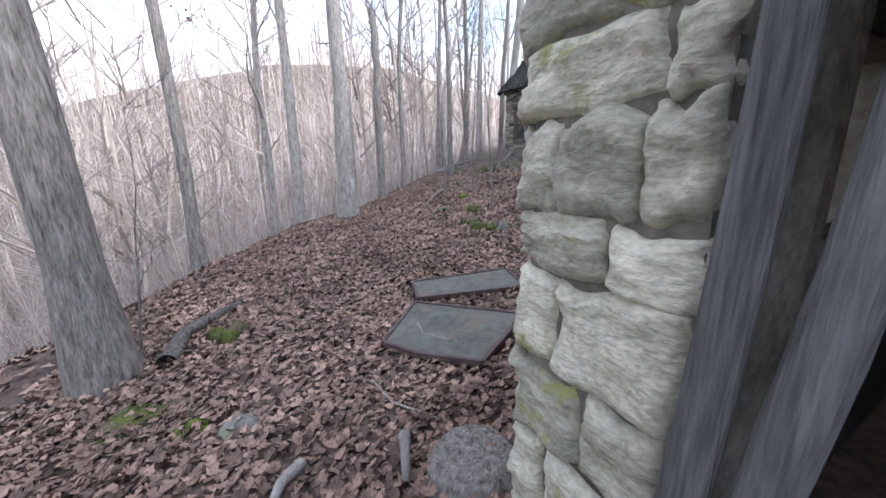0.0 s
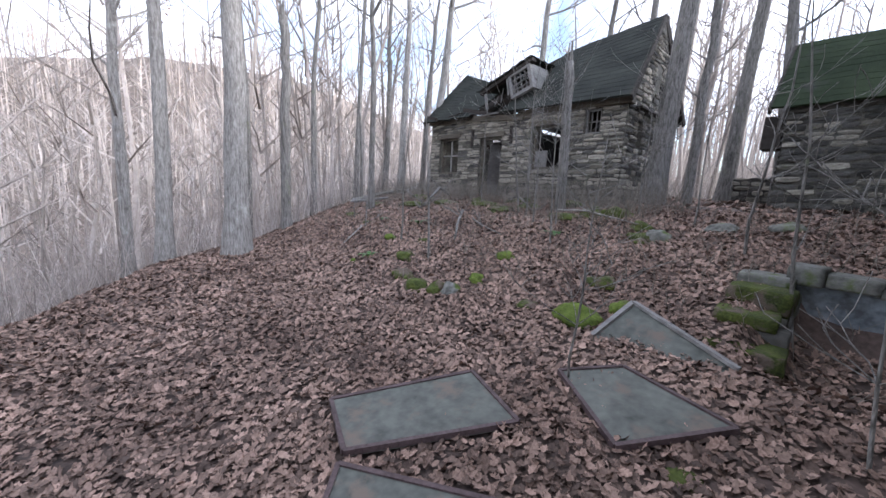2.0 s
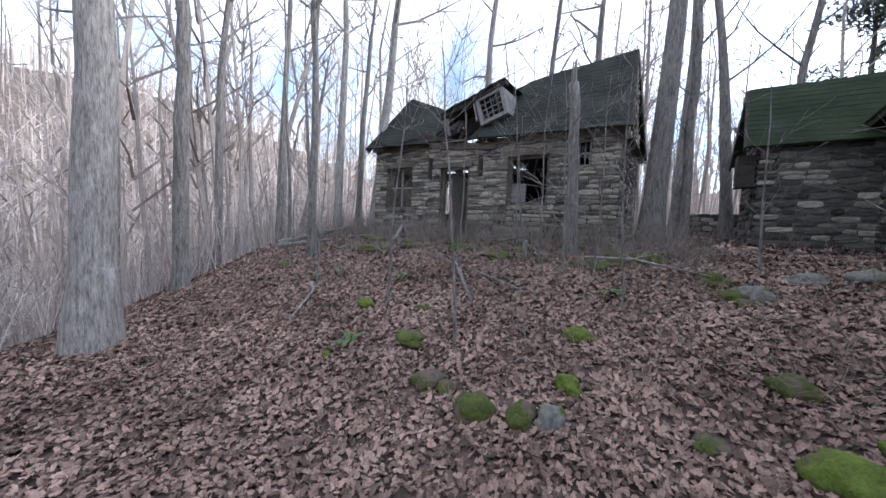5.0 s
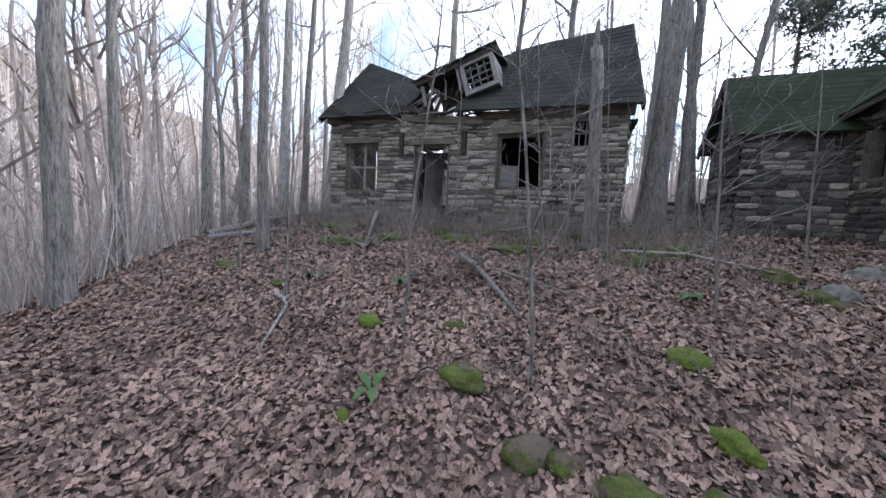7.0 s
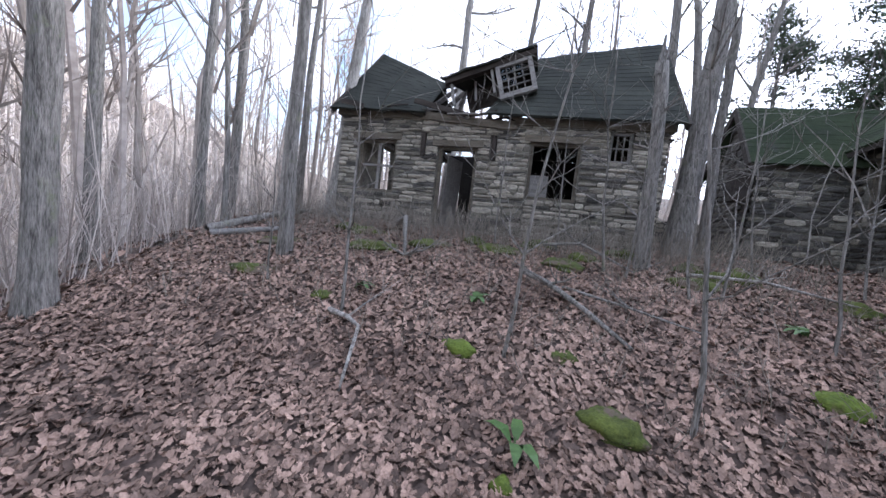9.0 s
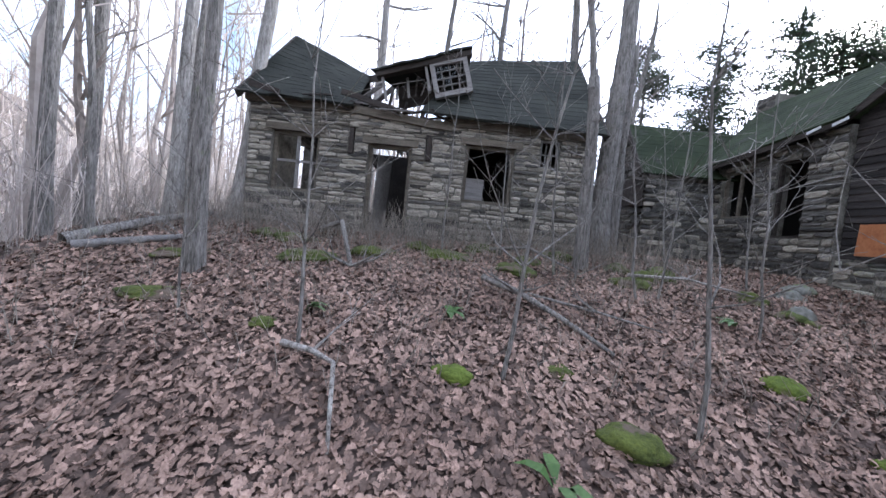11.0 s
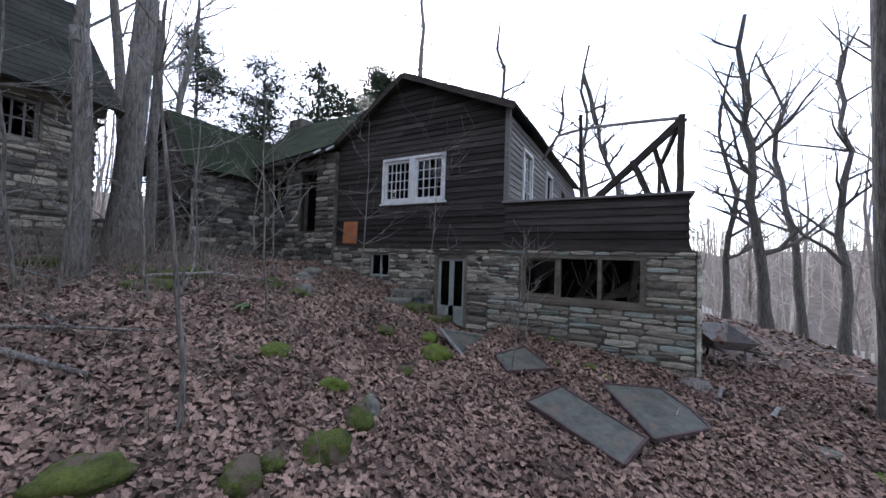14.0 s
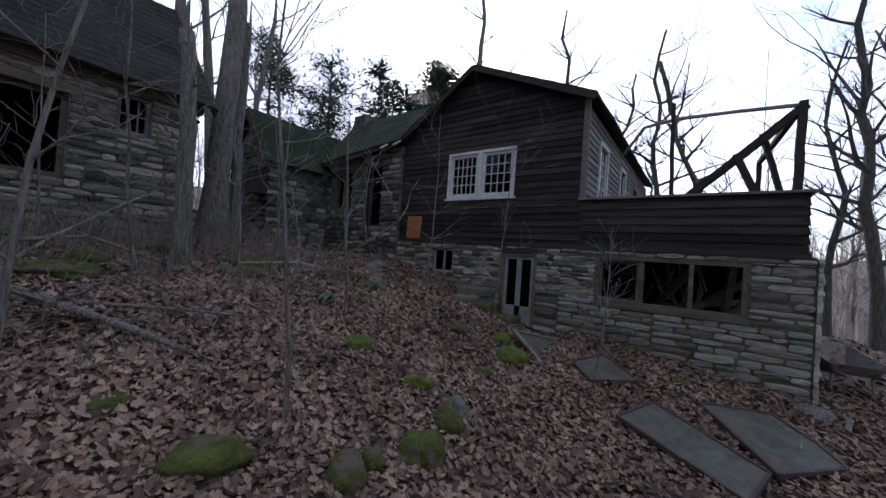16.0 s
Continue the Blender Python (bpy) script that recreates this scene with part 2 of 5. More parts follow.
class Shape:
    """Gathers vertices and faces of one mesh."""

    def __init__(self):
        self.v, self.f = [], []

    def add(self, verts, faces):
        n = len(self.v)
        self.v.extend([tuple(p) for p in verts])
        self.f.extend([tuple(i + n for i in q) for q in faces])
        return self

    def box(self, x0, x1, y0, y1, z0, z1, m=None):
        p = [(x0, y0, z0), (x1, y0, z0), (x1, y1, z0), (x0, y1, z0), (x0, y0, z1), (x1, y0, z1), (x1, y1, z1), (x0, y1, z1)]
        if m is not None:
            p = [m @ Vector(q) for q in p]
        return self.add(p, [(3, 2, 1, 0), (4, 5, 6, 7), (0, 1, 5, 4), (1, 2, 6, 5), (2, 3, 7, 6), (3, 0, 4, 7)])

    def prism(self, outline, y0, y1):
        """An outline in x and z, pushed through from y0 to y1."""
        n = len(outline)
        v = [(a, y0, b) for a, b in outline] + [(a, y1, b) for a, b in outline]
        f = [tuple(range(n)), tuple(range(2 * n - 1, n - 1, -1))]
        f += [(i, i + n, (i + 1) % n + n, (i + 1) % n) for i in range(n)]
        return self.add(v, f)

    def beam(self, a, b, w, h, rough=0.0, rng=None):
        """A squared timber from a to b, with uneven sides."""
        a, b = Vector(a), Vector(b)
        d = (b - a).normalized()
        side = d.cross(Vector((0, 0, 1)))
        side = side.normalized() if side.length > 1e-3 else Vector((1, 0, 0))
        up = side.cross(d)
        v = []
        for k in range(5):
            c = a.lerp(b, k / 4)
            j = (rng.uniform(-rough, rough), rng.uniform(-rough, rough)) if rng else (0, 0)
            for sx, sz in ((-1, -1), (1, -1), (1, 1), (-1, 1)):
                v.append(c + side * (sx * w / 2 + j[0]) + up * (sz * h / 2 + j[1]))
        f = [(3, 2, 1, 0), (16, 17, 18, 19)]
        for k in range(4):
            f += [(4 * k + i, 4 * k + (i + 1) % 4, 4 * k + 4 + (i + 1) % 4, 4 * k + 4 + i) for i in range(4)]
        return self.add(v, f)

    def tube(self, pts, radii, sides=6):
        """A tapered round limb along points."""
        pts = [Vector(p) for p in pts]
        n0 = len(self.v)
        for k, p in enumerate(pts):
            d = (pts[min(k + 1, len(pts) - 1)] - pts[max(k - 1, 0)])
            d = d.normalized() if d.length > 1e-6 else Vector((0, 0, 1))
            s = d.cross(Vector((0.31, 0.95, 0.05))).normalized()
            u = s.cross(d)
            for i in range(sides):
                a = 2 * math.pi * i / sides
                q = p + (s * math.cos(a) + u * math.sin(a)) * radii[k]
                self.v.append((q.x, q.y, q.z))
        for k in range(len(pts) - 1):
            for i in range(sides):
                j = (i + 1) % sides
                self.f.append((n0 + k * sides + i, n0 + k * sides + j, n0 + (k + 1) * sides + j, n0 + (k + 1) * sides + i))
        self.f.append(tuple(n0 + (len(pts) - 1) * sides + i for i in range(sides)))
        return self

    def mesh(self, name, mat, smooth=False):
        me = bpy.data.meshes.new(name)
        me.from_pydata(self.v, [], self.f)
        me.materials.append(mat)
        if smooth:
            me.polygons.foreach_set("use_smooth", [True] * len(me.polygons))
        me.update()
        return me


def part(name, shape, mat, parent, label="", smooth=False):
    """Links one mesh as a part of a thing or of a part."""
    me = shape.mesh(name, mat, smooth) if isinstance(shape, Shape) else shape
    ob = new(name, me)
    ob.parent = parent
    return tagged(ob, label=label)


def thing(name, m, label, category, group="", kind=""):
    ob = new(name)
    ob.empty_display_size = 0.2
    ob.matrix_world = m
    return tagged(ob, label, category, group, kind)


# ---------------------------------------------------------------- the lie of the land
LAND_Y = (-60, -20, -12, -9, -8, -6.8, -5.5, -4.8, -3.5, -2.3, 0, 4, 12, 40)
LAND_Z = (-6, -2.9, -2.15, -1.88, -1.76, -1.62, -1.32, -1.08, -0.66, -0.4, -0.06, 0.1, 0.5, 3)
EDGE_Y = (-30, -12.1, -10.4, -8.9, -7.3, -5.6, -3.2, -0.5, 4, 30)
EDGE_X = (14, 5.6, 2.6, 0.0, -0.9, -1.9, -2.6, -3.4, -4.6, -8)


def smooth_step(a, b, x):
    t = min(1.0, max(0.0, (x - a) / (b - a)))
    return t * t * (3 - 2 * t)


def land(x, y):
    """Height of the ground."""
    z = float(np.interp(y, LAND_Y, LAND_Z))
    if x > 6.3:
        z += 0.08 * (min(x, 9.6) - 6.3) * smooth_step(-3, -6, y)
    # sunken well before the basement door
    z -= 0.55 * smooth_step(8.3, 8.75, x) * smooth_step(10.6, 9.9, x) * smooth_step(-5.9, -5.0, y) * smooth_step(-3.7, -4.1, y)
    d = float(np.interp(y, EDGE_Y, EDGE_X)) - x            # the bank that falls away
    if d > 0:
        z -= 0.42 * d * d / (d + 2.0) * (1 - smooth_step(10, 26, d)) + 6.0 * smooth_step(10, 26, d)
    e = -11.6 - y
    if e > 0 and x > 2:
        z -= 0.35 * e * e / (e + 2.5) * smooth_step(2, 6, x) * (1 - smooth_step(14, 30, e)) + 5.0 * smooth_step(14, 30, e)
    f = x - 21.0
    if f > 0 and y < 4:
        z -= 4.0 * smooth_step(0, 16, f) * smooth_step(4, -4, y)
    r = math.hypot(x - 4, y + 6)
    az = math.degrees(math.atan2(x - 4, y + 6))            # clockwise from +y
    hill = 30 * math.exp(-((az + 78) / 42) ** 2) + 9 + 5 * math.sin(radians(az * 3 + 20))
    hill += 13 * math.exp(-((az - 108) / 34) ** 2)         # the far side of the valley
    z += hill * smooth_step(40, 150, r)
    z += 0.05 * noise.noise(Vector((x * 0.9, y * 0.9, 0))) + 0.025 * noise.noise(Vector((x * 2.7, y * 2.7, 4)))
    if r > 14:
        z += 0.6 * noise.noise(Vector((x * 0.11, y * 0.11, 7))) * smooth_step(14, 30, r)
    return z


def make_ground():
    n = 230
    us = [math.sinh(5.2 * (2 * i / n - 1)) / math.sinh(5.2) * 420 for i in range(n + 1)]
    v, f = [], []
    for j in range(n + 1):
        for i in range(n + 1):
            x, y = us[i] + 5.0, us[j] - 7.0
            v.append((x, y, land(x, y)))
    for j in range(n):
        for i in range(n):
            a = j * (n + 1) + i
            f.append((a, a + 1, a + n + 2, a + n + 1))
    s = Shape()
    s.v, s.f = v, f
    me = s.mesh("ground", M["soil"], True)
    me.materials.append(M["leafy"])
    me.polygons.foreach_set("material_index", [0 if math.hypot(s.v[q[0]][0] - 4, s.v[q[0]][1] + 6) < 15 else 1 for q in s.f])
    ob = new("ground", me)
    tagged(ob, "sloping forest floor of dark soil and leaf mould", "ground", kind="structure")


make_ground()

# ---------------------------------------------------------------- masonry


def stone_variant(seed, rounded=0.5):
    """A rough stone of unit size: x and z from 0 to 1, face towards -y, back at y = 0."""
    rng = random.Random(seed)
    n = 4
    s = Shape()
    grid = []
    for j in range(n):
        for i in range(n):
            u, w = i / (n - 1), j / (n - 1)
            edge = (i in (0, n - 1)) + (j in (0, n - 1))
            x = u + (rng.uniform(-0.035, 0.035) if 0 < i < n - 1 else (0.03 if i == 0 else -0.03) * rng.uniform(-0.3, 1.8))
            z = w + (rng.uniform(-0.07, 0.07) if 0 < j < n - 1 else (0.08 if j == 0 else -0.08) * rng.uniform(0, 1.3))
            if edge == 2:
                x += (0.06 if i == 0 else -0.06) * rng.uniform(0.2, 1.3)
                z += (0.12 if j == 0 else -0.12) * rng.uniform(0.2, 1.3)
            d = (0.72, 0.55, 0.34)[edge] + rng.uniform(0, 0.34)
            grid.append((x, -d, z))
    f = [(j * n + i, j * n + i + 1, (j + 1) * n + i + 1, (j + 1) * n + i) for j in range(n - 1) for i in range(n - 1)]
    ring = [i for i in range(n)] + [j * n + n - 1 for j in range(1, n)] + [(n - 1) * n + i for i in range(n - 2, -1, -1)] + [j * n for j in range(n - 2, 0, -1)]
    back = [(grid[k][0], 0.0, grid[k][2]) for k in ring]
    s.add(grid + back, f + [(ring[(k + 1) % 12], ring[k], 16 + k, 16 + (k + 1) % 12) for k in range(12)])
    return s


_stone_cache = {}


def stone_mesh(k, mat):
    key = (k, mat)
    if key not in _stone_cache:
        _stone_cache[key] = stone_variant(100 + k).mesh("stone", M[mat])
    return _stone_cache[key]


def lay_stones(parent, x0, x1, z0, z1, openings, seed, mats=("stone",), lo=0.11, hi=0.21, wlo=0.22, whi=0.62, depth=0.06, base=None, y=0.0, top=None, turn=None, zone=2.4):
    """Lays rough courses of single stones on the face of a wall, which looks to -y of its parent."""
    if zone and x1 - x0 > 1.6 * zone:
        r0, x, k = random.Random(seed), x0, 0
        edges = sorted({o[v] for o in openings for v in (0, 1)})
        while x < x1 - 0.01:
            nx = x + zone * r0.uniform(0.7, 1.3)
            near = [e for e in edges if abs(e - nx) < 0.35 and e > x + 0.2]
            nx = near[0] if near else nx
            if x1 - nx < 0.5:
                nx = x1
            k += 1
            lay_stones(parent, x, nx, z0, z1, openings, seed * 100 + k, mats, lo, hi, wlo, whi, depth, base, y, top, turn, 0)
            x = nx
        return
    rng = random.Random(seed)
    cuts = sorted({z0, z1} | {z for o in openings for z in (o[2], o[3]) if z0 < z < z1})
    courses = []
    for a, b in zip(cuts, cuts[1:]):
        n = max(1, round((b - a) / rng.uniform(lo + 0.03, hi - 0.02)))
        hs = [rng.uniform(0.7, 1.3) for _ in range(n)]
        k, zz = (b - a) / sum(hs), a
        for h in hs:
            courses.append((zz, zz + h * k))
            zz += h * k
    for a, b in courses:
        mid = (a + b) / 2
        gaps = sorted((o[0], o[1]) for o in openings if o[2] < mid < o[3])
        spans, c = [], x0
        for g0, g1 in gaps:
            if g0 > c:
                spans.append((c, g0))
            c = max(c, g1)
        if c < x1:
            spans.append((c, x1))
        for s0, s1 in spans:
            xx = s0
            while xx < s1 - 0.02:
                w = rng.uniform(wlo, whi)
                if s1 - (xx + w) < wlo * 0.8:
                    w = s1 - xx
                if base is not None and b < base(xx + w / 2) - 0.08:
                    xx += w
                    continue
                if top is not None and a > top(xx + w / 2) - 0.03:
                    xx += w
                    continue
                ob = new("stone", stone_mesh(rng.randrange(16), rng.choice(mats)))
                j = rng.uniform(0.003, 0.013)
                zj = rng.uniform(-0.018, 0.018)
                m = Matrix.Translation((xx + j, y + 0.004, a + j * 0.6 + zj)) @ Matrix.Rotation(rng.uniform(-0.03, 0.03), 4, "Y") @ Matrix.Diagonal((w - 2 * j, depth * rng.uniform(0.6, 1.4), b - a - j * 1.4 + rng.uniform(-0.012, 0.008), 1))
                if turn is not None:
                    m = turn @ m
                ob.parent = parent
                ob.matrix_local = m
                xx += w


def big_stone(x0, x1, z0, z1, seed):
    """A single large stone with a worn, layered face, seen from close by."""
    nx, nz = 18, 14
    o = Vector((seed * 5.3, seed * 2.1, 0))
    v = []
    for j in range(nz + 1):
        for i in range(nx + 1):
            u, w = i / nx, j / nz
            e = min(u, 1 - u) * (x1 - x0), min(w, 1 - w) * (z1 - z0)
            rnd = min(1.0, min(e) / 0.035)
            x = x0 + 0.004 + (x1 - x0 - 0.008) * u + 0.03 * noise.noise(o + Vector((w * 2.4, u, 1)))
            z = z0 + 0.003 + (z1 - z0 - 0.006) * w + 0.04 * noise.noise(o + Vector((u * 2.2, w * 0.6, 5)))
            d = 0.012 + 0.035 * math.sqrt(rnd) + 0.03 * noise.noise(o + Vector((x * 6, z * 9, 0))) + 0.016 * noise.noise(o + Vector((x * 10 + z * 12, z * 46, 0)))
            v.append((x, -d, z))
    m = nx + 1
    f = [(j * m + i, j * m + i + 1, (j + 1) * m + i + 1, (j + 1) * m + i) for j in range(nz) for i in range(nx)]
    ring = [i for i in range(nx + 1)] + [j * m + nx for j in range(1, nz + 1)] + [nz * m + i for i in range(nx - 1, -1, -1)] + [j * m for j in range(nz - 1, 0, -1)]
    k0, n = len(v), len(ring)
    v += [(v[r][0], 0.02, v[r][2]) for r in ring]
    f += [(ring[(k + 1) % n], ring[k], k0 + k, k0 + (k + 1) % n) for k in range(n)]
    return Shape().add(v, f)


def weld(s):
    """Joins the boxes of a wall into one body."""
    seen, ids, verts = {}, [], []
    for p in s.v:
        k = tuple(round(c, 4) for c in p)
        if k not in seen:
            seen[k] = len(verts)
            verts.append(p)
        ids.append(seen[k])
    faces = [tuple(ids[i] for i in f) for f in s.f]
    count = {}
    for f in faces:
        count[tuple(sorted(f))] = count.get(tuple(sorted(f)), 0) + 1
    s.v, s.f = verts, [f for f in faces if count[tuple(sorted(f))] == 1]
    return s


def panel(s, x0, x1, z0, z1, openings, y0, y1):
    """A slab of wall with openings right through it."""
    xs = sorted({x0, x1} | {min(max(v, x0), x1) for o in openings for v in o[:2]})
    zs = sorted({z0, z1} | {min(max(v, z0), z1) for o in openings for v in o[2:4]})
    for a, b in zip(xs, xs[1:]):
        run = None
        for c, d in zip(zs, zs[1:]):
            hole = any(o[0] - 1e-6 <= (a + b) / 2 <= o[1] + 1e-6 and o[2] <= (c + d) / 2 <= o[3] for o in openings)
            if hole:
                if run:
                    s.box(a, b, y0, y1, *run)
                run = None
            else:
                run = (run[0], d) if run else (c, d)
        if run:
            s.box(a, b, y0, y1, *run)
    return weld(s)


def shingle_roof(corners, rows, thick, rng, ragged=0.0, drop=0.007):
    """One sheet of stepped courses between eave (a to b) and ridge (d to c)."""
    a, b, c, d = [Vector(p) for p in corners]
    nrm = (b - a).cross(d - a).normalized()
    if nrm.z < 0:
        nrm = -nrm
    n = 16
    lines = []
    for k in range(rows):
        for t, up in ((k / rows, thick + drop), ((k + 1) / rows, thick)):
            p, q = a.lerp(d, t), b.lerp(c, t)
            row = []
            for i in range(n + 1):
                u = i / n
                j = rng.uniform(-ragged, ragged) if up > thick else 0.0
                side = rng.uniform(-ragged, ragged) if i in (0, n) else 0.0
                sag = noise.noise(Vector((u * 3, t * 2.5, rows))) * 0.035
                row.append(p.lerp(q, u) + (a - d).normalized() * j + (b - a).normalized() * side + nrm * (up + sag))
            lines.append(row)
    m = n + 1
    v = [q for row in lines for q in row]
    f = [(r * m + i, r * m + i + 1, (r + 1) * m + i + 1, (r + 1) * m + i) for r in range(len(lines) - 1) for i in range(n)]
    k0 = len(v)
    low = [q - nrm * (thick + drop) for q in lines[0]] + [q - nrm * thick for q in lines[-1]]
    v += low
    last = (len(lines) - 1) * m
    for i in range(n):
        f += [(k0 + i, k0 + i + 1, i + 1, i), (k0 + m + i + 1, k0 + i + 1, k0 + i, k0 + m + i)[::1], (last + i, last + i + 1, k0 + m + i + 1, k0 + m + i)]
    s = Shape()
    s.add(v, f)
    return s


def frame_bars(s, x0, x1, z0, z1, w, y0, y1):
    """Four bars round an opening."""
    s.box(x0, x0 + w, y0, y1, z0, z1)
    s.box(x1 - w, x1, y0, y1, z0, z1)
    s.box(x0 + w, x1 - w, y0, y1, z0, z0 + w)
    s.box(x0 + w, x1 - w, y0, y1, z1 - w, z1)
    return s


def clapboards(parent, x0, x1, z0, z1, openings, mat, rng, left=None, right=None, step=0.15, y=0.0):
    """Single overlapping boards; left(z) and right(z) bound a gable."""
    z = z0
    while z < z1 - 0.02:
        h = min(step, z1 - z)
        mid = z + h / 2
        a = max(x0, left(mid)) if left else x0
        b = min(x1, right(mid)) if right else x1
        gaps = sorted((o[0], o[1]) for o in openings if o[2] < mid < o[3])
        spans, c = [], a
        for g0, g1 in gaps:
            if g0 > c:
                spans.append((c, g0))
            c = max(c, g1)
        if c < b:
            spans.append((c, b))
        for s0, s1 in spans:
            while s1 - s0 > 0.03:
                ln = s1 - s0 if s1 - s0 < 3.6 else rng.uniform(1.6, 3.2)
                s = Shape()
                e = [rng.uniform(-0.006, 0.006) for _ in range(4)]
                o, gap = rng.uniform(0.0, 0.008), 0.004
                x_a, x_b = s0 + gap / 2, s0 + ln - gap / 2
                s.add([(x_a, y - 0.03 - o, z - 0.012 + e[0]), (x_b, y - 0.03 - o, z - 0.012 + e[1]), (x_b, y - 0.006, z + h + 0.004), (x_a, y - 0.006, z + h + 0.004),
                       (x_a, y, z - 0.012 + e[0]), (x_b, y, z - 0.012 + e[1]), (x_b, y, z + h + 0.004), (x_a, y, z + h + 0.004)],
                      [(0, 1, 2, 3), (7, 6, 5, 4), (4, 5, 1, 0), (1, 5, 6, 2), (3, 2, 6, 7), (4, 0, 3, 7)])
                part("clapboard", s, mat, parent)
                s0 += ln
        z += step


# ---------------------------------------------------------------- the roofless cottage
A_X0, A_X1, A_D, A_TOP = -2.5, 4.9, 3.3, 2.5
A_OPEN = [(-1.98, -0.96, 0.68, 1.96), (0.13, 1.06, -0.5, 1.87), (2.24, 3.3, 0.82, 2.06), (3.84, 4.26, 1.71, 2.34),
          (-0.33, -0.2, 1.6, 2.16), (1.36, 1.49, 1.6, 2.16)]


def make_cottage():
    rng = random.Random(11)
    house = thing("stone_cottage", pose(0, 0, 0), "ruined fieldstone cottage with a broken dark shingle roof", "house")
    s = panel(Shape(), A_X0, A_X1, -0.75, A_TOP, A_OPEN, 0.0, 0.32)
    front = part("front_wall", s, M["mortar"], house)
    side_open = [(0.7, 1.02, 1.4, 2.1), (2.1, 2.45, 1.4, 2.1), (1.4, 1.8, 2.9, 3.6)]
    s = panel(Shape(), 0.32, A_D, -0.75, A_TOP, side_open[:2], 0.0, 0.3)
    s.add([(0.0, 0.0, A_TOP), (A_D, 0.0, A_TOP), (1.6, 0.0, 4.66), (0.0, 0.3, A_TOP), (A_D, 0.3, A_TOP), (1.6, 0.3, 4.66)],
          [(0, 1, 2), (5, 4, 3), (0, 2, 5, 3), (1, 4, 5, 2), (0, 3, 4, 1)])
    right = part("side_wall", s, M["mortar"], house)
    right.matrix_local = pose(A_X1, 0, 0, 0, 0, 90)
    s = panel(Shape(), 0.0, A_D - 0.32, -0.9, A_TOP, [(0.4, 1.5, 0.8, 2.2)], 0.0, 0.3)
    left = part("side_wall", s, M["mortar"], house)
    left.matrix_local = pose(A_X0, A_D, 0, 0, 0, -90)
    back_open = [(-2.2, -1.5, 0.7, 2.0), (-1.0, -0.1, 0.5, 2.1)]
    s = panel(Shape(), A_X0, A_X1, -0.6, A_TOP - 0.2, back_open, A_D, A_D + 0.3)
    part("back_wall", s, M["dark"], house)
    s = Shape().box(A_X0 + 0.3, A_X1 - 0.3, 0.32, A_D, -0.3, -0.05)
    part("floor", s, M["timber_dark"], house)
    # added dark dividers; the second blocks the sky seen through the window
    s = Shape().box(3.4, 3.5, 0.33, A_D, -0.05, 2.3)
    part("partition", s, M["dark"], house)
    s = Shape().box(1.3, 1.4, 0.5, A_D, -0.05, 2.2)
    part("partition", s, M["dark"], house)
    # attic floor over the rooms, part of it fallen in
    for k in range(8):
        x = 1.5 + k * 0.45
        part("attic_board", Shape().box(x, x + 0.44, 0.33, A_D, 2.3, 2.34), M["timber_dark"], house)
    for k in range(7):
        x = -2.2 + k * 0.6
        s = Shape().beam((x, 0.1, 2.4), (x + rng.uniform(-0.2, 0.2), A_D, 2.4 - rng.uniform(0, 0.7) * (k % 2)), 0.07, 0.14, 0.008, rng)
        part("joist", s, M["timber_dark"], house)
    # lintels, sills and frames
    for o, lift in ((A_OPEN[0], 0.14), (A_OPEN[1], 0.13), (A_OPEN[2], 0.13)):
        s = Shape().beam((o[0] - 0.14, 0.06, o[3] + lift / 2), (o[1] + 0.14, 0.06, o[3] + lift / 2), 0.26, lift, 0.008, rng)
        part("lintel", s, M["timber"], house)
        s = frame_bars(Shape(), o[0], o[1], max(o[2], -0.1), o[3], 0.065, 0.08, 0.2)
        part("opening_frame", s, M["timber"], house)
    s = frame_bars(Shape(), 3.84, 4.26, 1.71, 2.34, 0.05, 0.06, 0.14)
    for x in (3.97, 4.1):
        s.box(x, x + 0.025, 0.08, 0.11, 1.76, 2.29)
    s.box(3.89, 4.21, 0.08, 0.11, 2.01, 2.04)
    part("window_frame", s, M["wood_grey"], house)
    for x in (-0.33, 1.36):
        s = Shape().box(x + 0.02, x + 0.11, -0.03, 0.12, 1.62, 2.18)
        part("bracket_post", s, M["timber_dark"], house, "blackened timber bracket")
    # leftover sash in the left window, a board in the right one, a leaning door
    s = Shape().box(-1.5, -1.43, 0.14, 0.18, 0.74, 1.9).box(-1.91, -1.03, 0.14, 0.18, 1.32, 1.37)
    part("sash", s, M["wood_grey"], house)
    s = Shape().box(2.31, 2.7, 0.12, 0.16, 0.88, 1.36)
    part("boarding", s, M["wood_grey"], house, "grey board left in the window")
    s = Shape().box(0, 0.03, 0, 0.8, 0, 1.75)
    dr = part("door", s, M["wood_grey"], house, "grey plank door standing open")
    dr.matrix_local = pose(0.22, 0.36, -0.03, 0, 2, -12)
    # wall plate along the eaves
    for x0, x1, z0, z1 in ((-2.6, -0.2, 2.58, 2.52), (-0.25, 1.9, 2.54, 2.36), (1.7, 5.0, 2.48, 2.44)):
        s = Shape().beam((x0, 0.02, z0), (x1, 0.02, z1), 0.24, 0.16, 0.015, rng)
        part("wall_plate", s, M["timber"], house)
    # roofs: eave y = -0.32, ridge y = 1.3
    ridge_y, ridge_z = 1.6, 4.84
    s = shingle_roof([(1.2, -0.36, 2.5), (5.1, -0.36, 2.42), (4.88, ridge_y, ridge_z), (2.1, ridge_y, ridge_z - 0.3)], 17, 0.045, rng, 0.012)
    part("roof", s, M["roof"], house, "dark mossy shingle roof slope")
